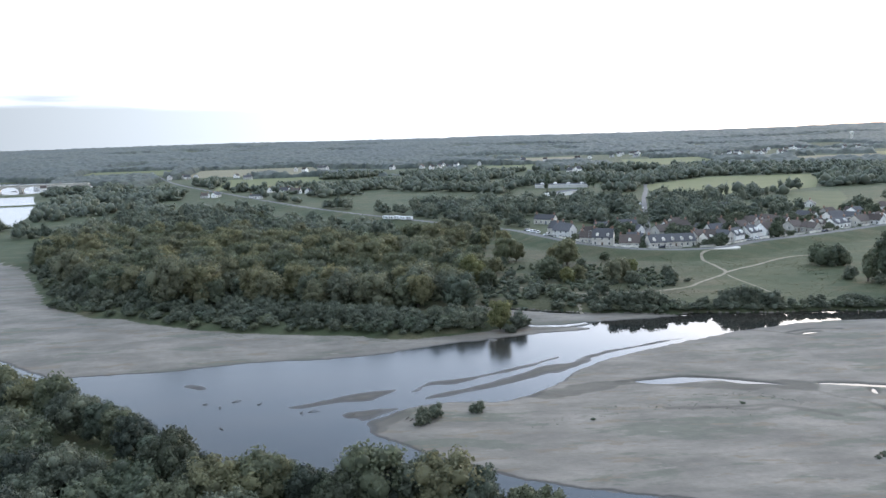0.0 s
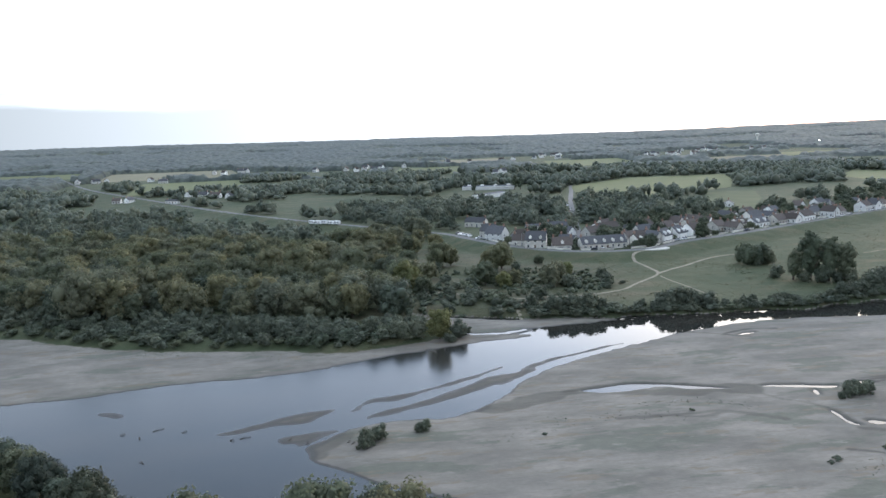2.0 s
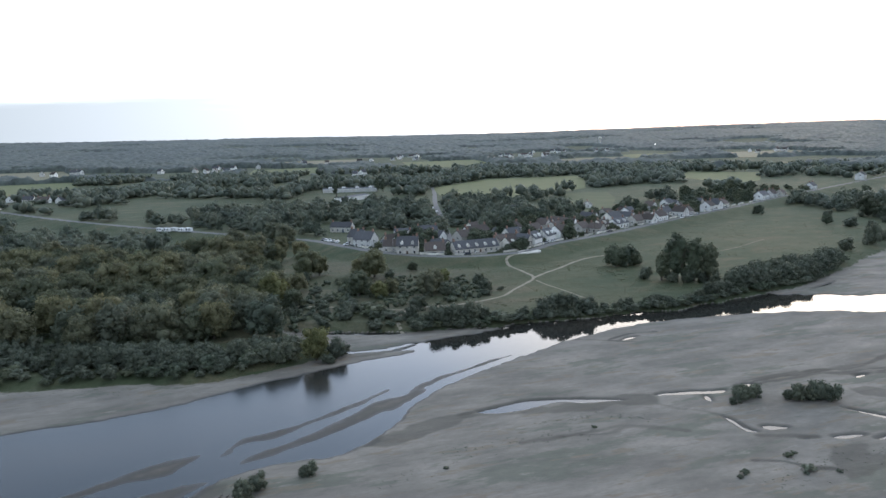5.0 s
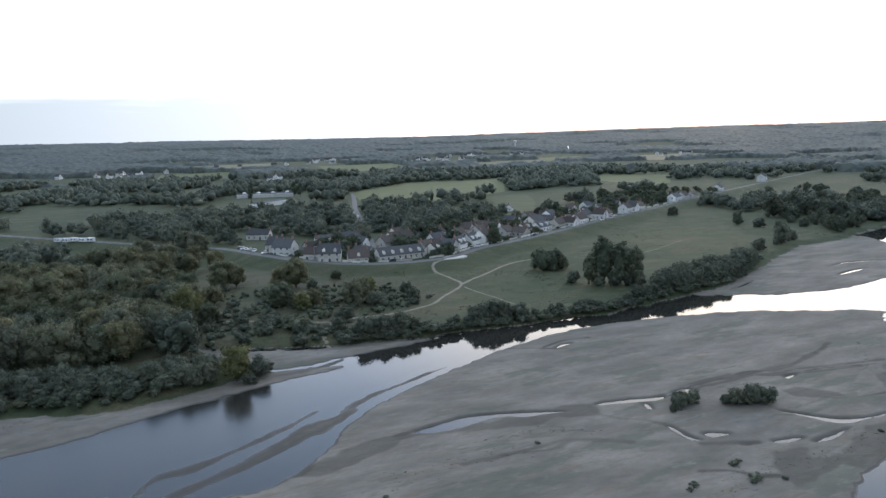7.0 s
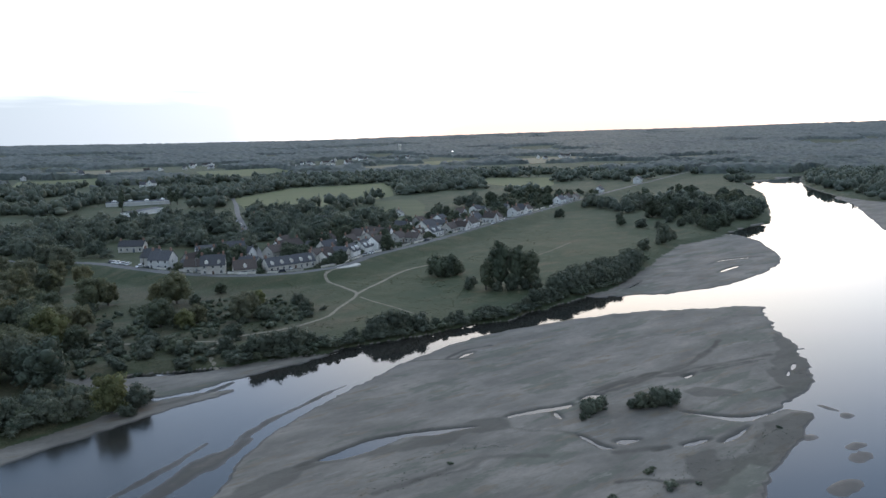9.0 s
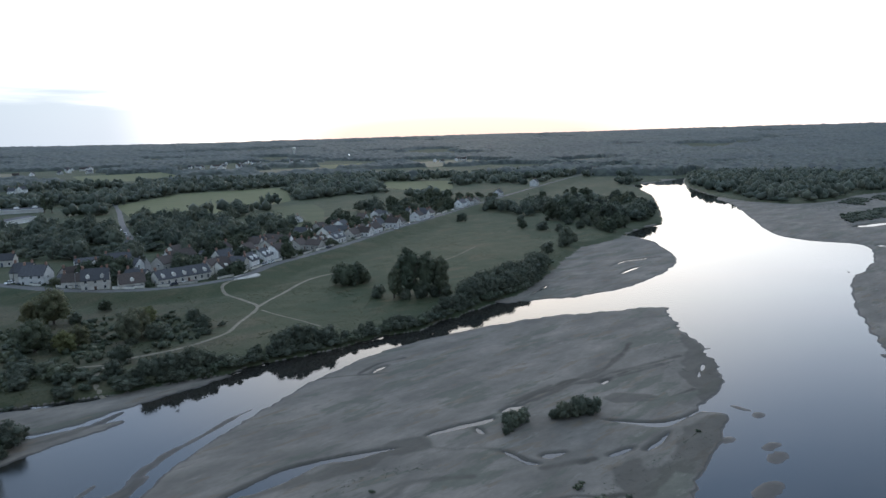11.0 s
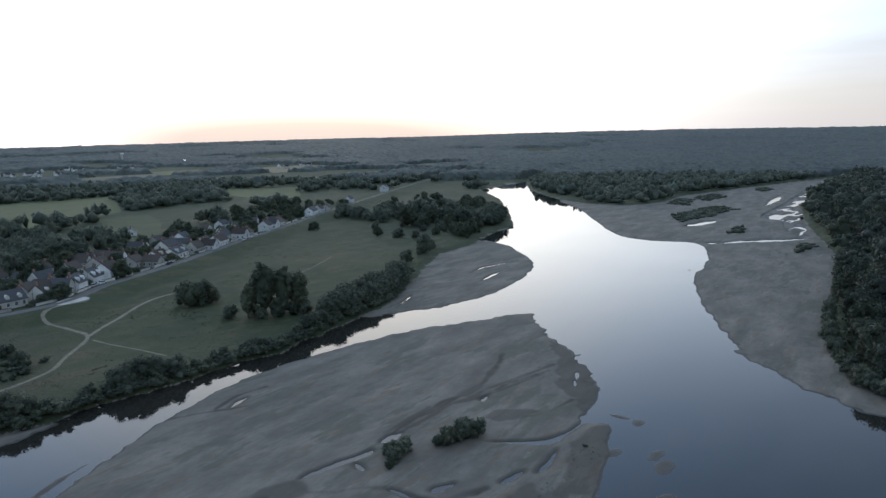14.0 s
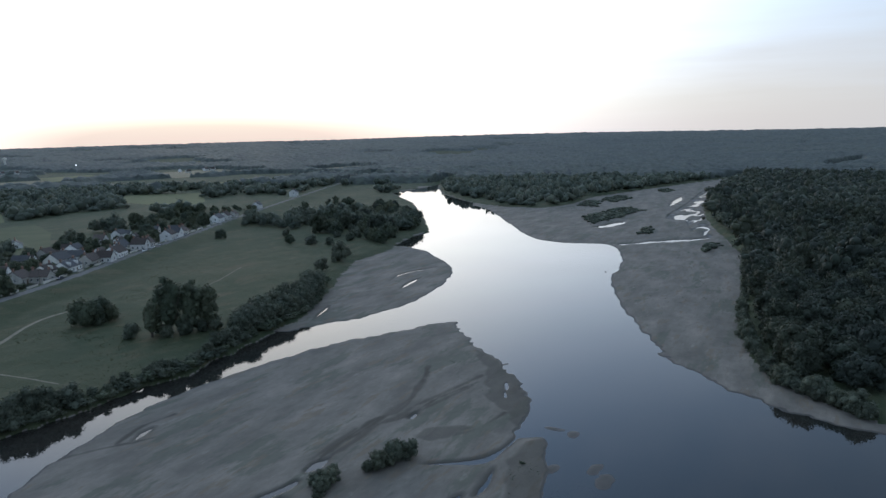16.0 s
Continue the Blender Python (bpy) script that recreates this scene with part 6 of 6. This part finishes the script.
def park_cars():
    words = ("white hatchback parked on grass", "silver hatchback parked by the road", "dark hatchback parked by the road", "red hatchback parked by the road")
    pats = [car_pattern(c, w) for c, w in zip(CARS, words)]
    places = [(54, 440, 60, 0), (55.5, 436, 62, 0), (57, 432, 60, 1), (58.5, 428.5, 60, 0), (53, 443.5, 60, 2), (62, 417, 20, 0), (66, 414, 20, 2), (117, 359.5, 2, 0), (113, 360, 2, 2), (164, 375, 32, 1), (170, 378, 32, 0), (308, 441, 27, 0), (318, 447, 27, 1), (296, 434, 27, 0)]
    places += [(102, 437, 0, 0), (106, 438, 0, 1), (110, 438.5, 0, 0), (139, 484, 75, 0), (136, 478, 75, 1), (146, 505, 75, 0), (148, 515, 75, 2), (217, 397, 27, 2), (345, 462, 27, 0), (360, 470, 27, 1), (166, 590, 75, 0), (160, 560, 75, 0)]
    used = set()
    for x, y, turn, k in places:
        m = pose(x, y, ground_z(x, y) + 0.02, 0, 0, turn)
        if k in used:
            copy_thing(pats[k], m)
        else:
            used.add(k)
            pats[k].matrix_basis = m
    if 3 not in used:
        pats[3].matrix_basis = pose(121, 360, ground_z(121, 360) + 0.02, 0, 0, 4)


park_cars()


def caravans():
    """White caravans in a row on the meadow below the road."""
    a, b = Vector((-43, 537)), Vector((-24, 521))
    turn = math.degrees(math.atan2(b.y - a.y, b.x - a.x))
    first = None
    for i in range(5):
        p = a.lerp(b, i / 4)
        m = pose(p.x, p.y, ground_z(p.x, p.y), 0, 0, turn)
        if first:
            copy_thing(first, m)
            continue
        first = thing("caravan", "white touring caravan parked on grass", "caravan", "row of caravans")
        bm = box(bmesh.new(), -2.5, -1.1, 0.5, 2.5, 1.1, 2.9)
        bmesh.ops.bevel(bm, geom=bm.edges[:], offset=0.25, segments=2, affect="EDGES")
        part("body", bm, CARS[0], first)
        for u in (-1.2, 1.0):
            part("window", box(bmesh.new(), u - 0.6, -1.13, 1.5, u + 0.6, -1.09, 2.2), GLASS, first)
        for s in (-0.95, 0.95):
            v, f = tube([(0, s - 0.1, 0.34), (0, s, 0.34), (0, s + 0.1, 0.34)], [0.34] * 3, 12)
            part("wheel", mesh_from("wheel", v, [f, np.arange(12)[None], np.arange(24, 36)[None]], [RUBBER]), None, first)
        part("tow_bar", box(bmesh.new(), 2.4, -0.06, 0.45, 3.6, 0.06, 0.55), METAL, first)
        first.matrix_basis = m


caravans()


# ---- posts, towers, bridge ----
def pole(x, y, height, label, lamp=False):
    t = thing("street_lamp" if lamp else "utility_pole", label, "lamp" if lamp else "pole")
    v, f = tube([(0, 0, -0.5), (0, 0, height * 0.5), (0, 0, height)], [0.14, 0.11, 0.08], 8)
    part("pole", mesh_from("pole", v, [f], [METAL if lamp else BARK], soft=True), None, t)
    if lamp:
        part("arm", box(bmesh.new(), 0, -0.04, height - 0.1, 1.2, 0.04, height), METAL, t)
        part("lamp_head", box(bmesh.new(), 0.8, -0.12, height - 0.2, 1.5, 0.12, height - 0.08), PAINT, t)
    else:
        part("crossbar", box(bmesh.new(), -0.9, -0.05, height - 0.7, 0.9, 0.05, height - 0.58), BARK, t)
    t.matrix_basis = pose(x, y, ground_z(x, y), 0, 0, 20)


for x, y, hgt in ((297, 432, 9), (131, 358, 8), (205, 394, 8), (64, 418, 8), (376, 482, 8), (95, 480, 8)):
    pole(x, y, hgt, "weathered wooden utility pole beside the road")
for x, y in ((80, 383), (160, 371), (240, 411), (135, 470)):
    pole(x, y, 7, "slim grey street lamp beside the road", True)
pole(122, 822, 24, "tall thin mast behind the white sheds")


def water_tower():
    t = thing("water_tower", "pale concrete water tower on the horizon", "tower")
    v, f = tube([(0, 0, -2), (0, 0, 14), (0, 0, 17), (0, 0, 20), (0, 0, 24), (0, 0, 26)], [3.0, 2.6, 4.0, 6.2, 6.4, 1.5], 16)
    part("shaft", mesh_from("shaft", v, [f, np.arange(80, 96)[None]], [PLASTER], soft=True), None, t)
    t.matrix_basis = pose(1345, 2330, ground_z(1345, 2330) + 4)


water_tower()


def lit_lamp():
    """The one lamp that is already on, far across the plain."""
    m, nt, b = material("lit_lamp_glass", 0.4)
    b.inputs["Base Color"].default_value = (0.9, 0.9, 0.85, 1)
    b.inputs["Emission Color"].default_value, b.inputs["Emission Strength"].default_value = (1.0, 0.97, 0.88, 1), 6.0
    t = thing("floodlight", "lit white floodlight on a mast across the plain", "lamp")
    v, f = tube([(0, 0, -1), (0, 0, 9), (0, 0, 18)], [0.3, 0.25, 0.2], 6)
    part("mast", mesh_from("mast", v, [f], [METAL]), None, t)
    v = ICO1[0] * 1.2 + (0, 0, 18.6)
    part("lamp", mesh_from("lamp", v, [ICO1[1]], [m]), None, t, "glowing white lamp")
    t.matrix_basis = pose(1210, 1795, ground_z(1210, 1795))


lit_lamp()


def bridge():
    """A stone road bridge on round arches, far upstream."""
    t = thing("road_bridge", "low pale stone bridge with round arches across the river", "bridge")
    part("deck", box(bmesh.new(), -170, -4, 9.0, 170, 4, 10.2), PLASTER, t)
    for s in (-4, 4):
        part("parapet", box(bmesh.new(), -170, s - 0.25, 10.2, 170, s + 0.25, 11.2), PLASTER, t)
    for i in range(11):
        px = -170 + i * 34
        bm = box(bmesh.new(), px - 2.6, -5, -3, px + 2.6, 5, 4.0)
        bmesh.ops.bevel(bm, geom=[e for e in bm.edges if abs(e.verts[0].co.z - e.verts[1].co.z) > 1], offset=1.2, segments=2, affect="EDGES")
        part("pier", bm, PLASTER, t)
        if i == 10:
            continue
        bm = bmesh.new()
        turn = np.linspace(np.pi, 0, 13)
        rows = []
        for y in (-3.9, 3.9):
            low = [bm.verts.new((px + 17 + 14.4 * math.cos(a), y, 3.0 + 5.2 * math.sin(a))) for a in turn]
            high = [bm.verts.new((px + 17 + 14.4 * math.cos(a) * (1.18 if k in (0, 12) else 1), y, 9.0)) for k, a in enumerate(turn)]
            rows.append((low, high))
        for k in range(12):
            for low, high in rows:
                bm.faces.new((low[k], low[k + 1], high[k + 1], high[k]))
            bm.faces.new((rows[0][0][k], rows[1][0][k], rows[1][0][k + 1], rows[0][0][k + 1]))
        bmesh.ops.recalc_face_normals(bm, faces=bm.faces)
        part("arch", bm, PLASTER, t)
    t.matrix_basis = pose(-735, 1120, 0, 0, 0, 8)


bridge()


# ---- driftwood and tufts on the river ----
def snag(x, y, length, turn, seed, z=0.02):
    rng = np.random.default_rng(seed)
    line = np.column_stack([np.linspace(0, length, 6), rng.normal(size=6) * 0.15, 0.05 + np.abs(rng.normal(size=6)) * 0.12])
    line[3, 2] += 0.3
    pieces = [tube(line, np.linspace(0.17, 0.05, 6), 6)]
    for k in range(4):
        s = line[1 + k]
        pieces.append(tube([s, s + (0.25, rng.uniform(-0.5, 0.5), 0.35), s + (0.5, rng.uniform(-0.9, 0.9), rng.uniform(0.3, 0.9))], [0.08, 0.05, 0.02], 5))
    v, f = join(pieces)
    ob = new("driftwood_branch", mesh_from("driftwood_branch", v, [f], [DEADWOOD], soft=True))
    tagged(ob, "dark wet driftwood branch stranded in shallow water", "driftwood", "stranded driftwood")
    ob.matrix_basis = pose(x, y, max(z, ground_z(x, y)), 0, 0, turn)
    ob.scale = (0.6, 0.6, 0.5)


for x, y, length, turn, seed in ((-52, 155, 2.2, 150, 1), (-48, 170, 2.2, 30, 2), (-36, 163.5, 1.6, 10, 3), (-34, 164, 4.5, 15, 4), (-57, 168, 1.6, 80, 5), (-62, 171, 2.2, 20, 6), (-55, 172, 4.5, 35, 7), (-19, 158.5, 1.6, 60, 8),
                                 (-10, 157, 1.5, 20, 9), (-9, 156, 2.0, 40, 10), (-23, 161, 1.2, 0, 11), (60, 228, 2.0, 10, 12), (360, 172, 3, 30, 13)):
    snag(x, y, length, turn, seed)


def tufts():
    """Sparse weeds in lines along the driest sand."""
    rng = np.random.default_rng(55)
    xs, ys = [], []
    for run, n, wide in (([(22, 152), (40, 159), (56, 160), (66, 157)], 70, 1.6), ([(92, 126), (104, 129), (118, 130)], 60, 2.2), ([(120, 128), (134, 131), (140, 128)], 40, 1.8), ([(60, 166), (75, 165), (84, 160)], 60, 1.0),
                         ([(-130, 268), (-87, 239), (-60, 231), (-30, 224)], 320, 2.5), ([(180, 148), (176, 160), (196, 176)], 70, 1.2), ([(520, 170), (560, 200), (640, 240)], 120, 14), ([(560, 232), (610, 245), (640, 240)], 420, 7),
                         ([(300, 120), (380, 130), (440, 150)], 110, 9), ([(640, 290), (700, 290), (780, 280)], 400, 9)):
        p = smooth(run, False, 8)
        k = rng.integers(0, len(p), n)
        xs.append(p[k, 0] + rng.normal(size=n) * wide)
        ys.append(p[k, 1] + rng.normal(size=n) * wide)
    x, y = np.concatenate(xs), np.concatenate(ys)
    z = heights(x, y)
    ok = z > 0.05
    x, y, z = x[ok], y[ok], z[ok]
    n = len(x)
    a = rng.uniform(0, 2 * np.pi, (n, 10))
    s = rng.uniform(0.05, 0.17, (n, 10)) * np.where(x > 300, 2.0, 1.0)[:, None]
    base = np.stack([x[:, None] + rng.normal(size=(n, 10)) * 0.16, y[:, None] + rng.normal(size=(n, 10)) * 0.16, z[:, None] + 0 * a], -1)
    wide = np.stack([np.cos(a), np.sin(a), 0 * a], -1) * s[..., None]
    tip = np.stack([np.cos(a + 1.3) * 0.4, np.sin(a + 1.3) * 0.4, 0.7 + 0 * a], -1) * s[..., None]
    v = np.stack([base - wide * 0.5, base + wide * 0.5, base + tip], 2).reshape(-1, 3)
    me = mesh_from("weeds", v, [np.arange(len(v)).reshape(-1, 3)], [LEAF_GREY])
    tagged(new("weeds", me), "sparse green weeds growing in the sand", "weeds", kind="stuff")


tufts()


def meadow_grass():
    """Tall uneven grass over the meadow between the river and the levee."""
    rng = np.random.default_rng(77)
    n = 26000
    d = 220 + 330 * rng.uniform(size=n) ** 1.6
    b = np.radians(rng.uniform(-2, 62, n))
    x, y = d * np.sin(b), d * np.cos(b)
    ok = (land_depth(x, y) > 1.5) & (depth_in(INLAND, x, y, 1, 40.0) < -5) & (rough(x, y, 14, 78) + 0.6 * rough(x, y, 4, 79) > -0.35)
    for line in PATHS:
        ok &= line_distance(smooth(line, False), x, y) > 1.6
    x, y = x[ok], y[ok]
    z = heights(x, y)
    n, k = len(x), 5
    a = rng.uniform(0, 2 * np.pi, (n, k))
    s = rng.uniform(0.10, 0.30, (n, k)) * (1 + 0.4 * rough(x, y, 18, 80))[:, None]
    base = np.stack([x[:, None] + rng.normal(size=(n, k)) * 0.45, y[:, None] + rng.normal(size=(n, k)) * 0.45, z[:, None] - 0.05 + 0 * a], -1)
    wide = np.stack([np.cos(a), np.sin(a), 0 * a], -1) * s[..., None] * 0.75
    tip = np.stack([np.cos(a + 1.4) * 0.35, np.sin(a + 1.4) * 0.35, 0.95 + 0 * a], -1) * s[..., None]
    v = np.stack([base - wide, base + wide, base + tip], 2).reshape(-1, 3)
    me = mesh_from("tall_grass", v, [np.arange(len(v)).reshape(-1, 3)], [TUSSOCK])
    att = me.attributes.new("tree", "FLOAT", "POINT")
    att.data.foreach_set("value", np.repeat(0.5 + 0.5 * rough(x, y, 25, 83), 3 * k).astype(np.float32))
    tagged(new("tall_grass", me), "tall uneven olive-green grass of the riverside meadow", "grass", kind="stuff")


meadow_grass()

# patterns that were not planted anywhere are taken away
for pattern in [o for o in PATTERNS if not COUNTS.get(o.name)]:
    for piece in list(pattern.children):
        bpy.data.objects.remove(piece)
    bpy.data.objects.remove(pattern)
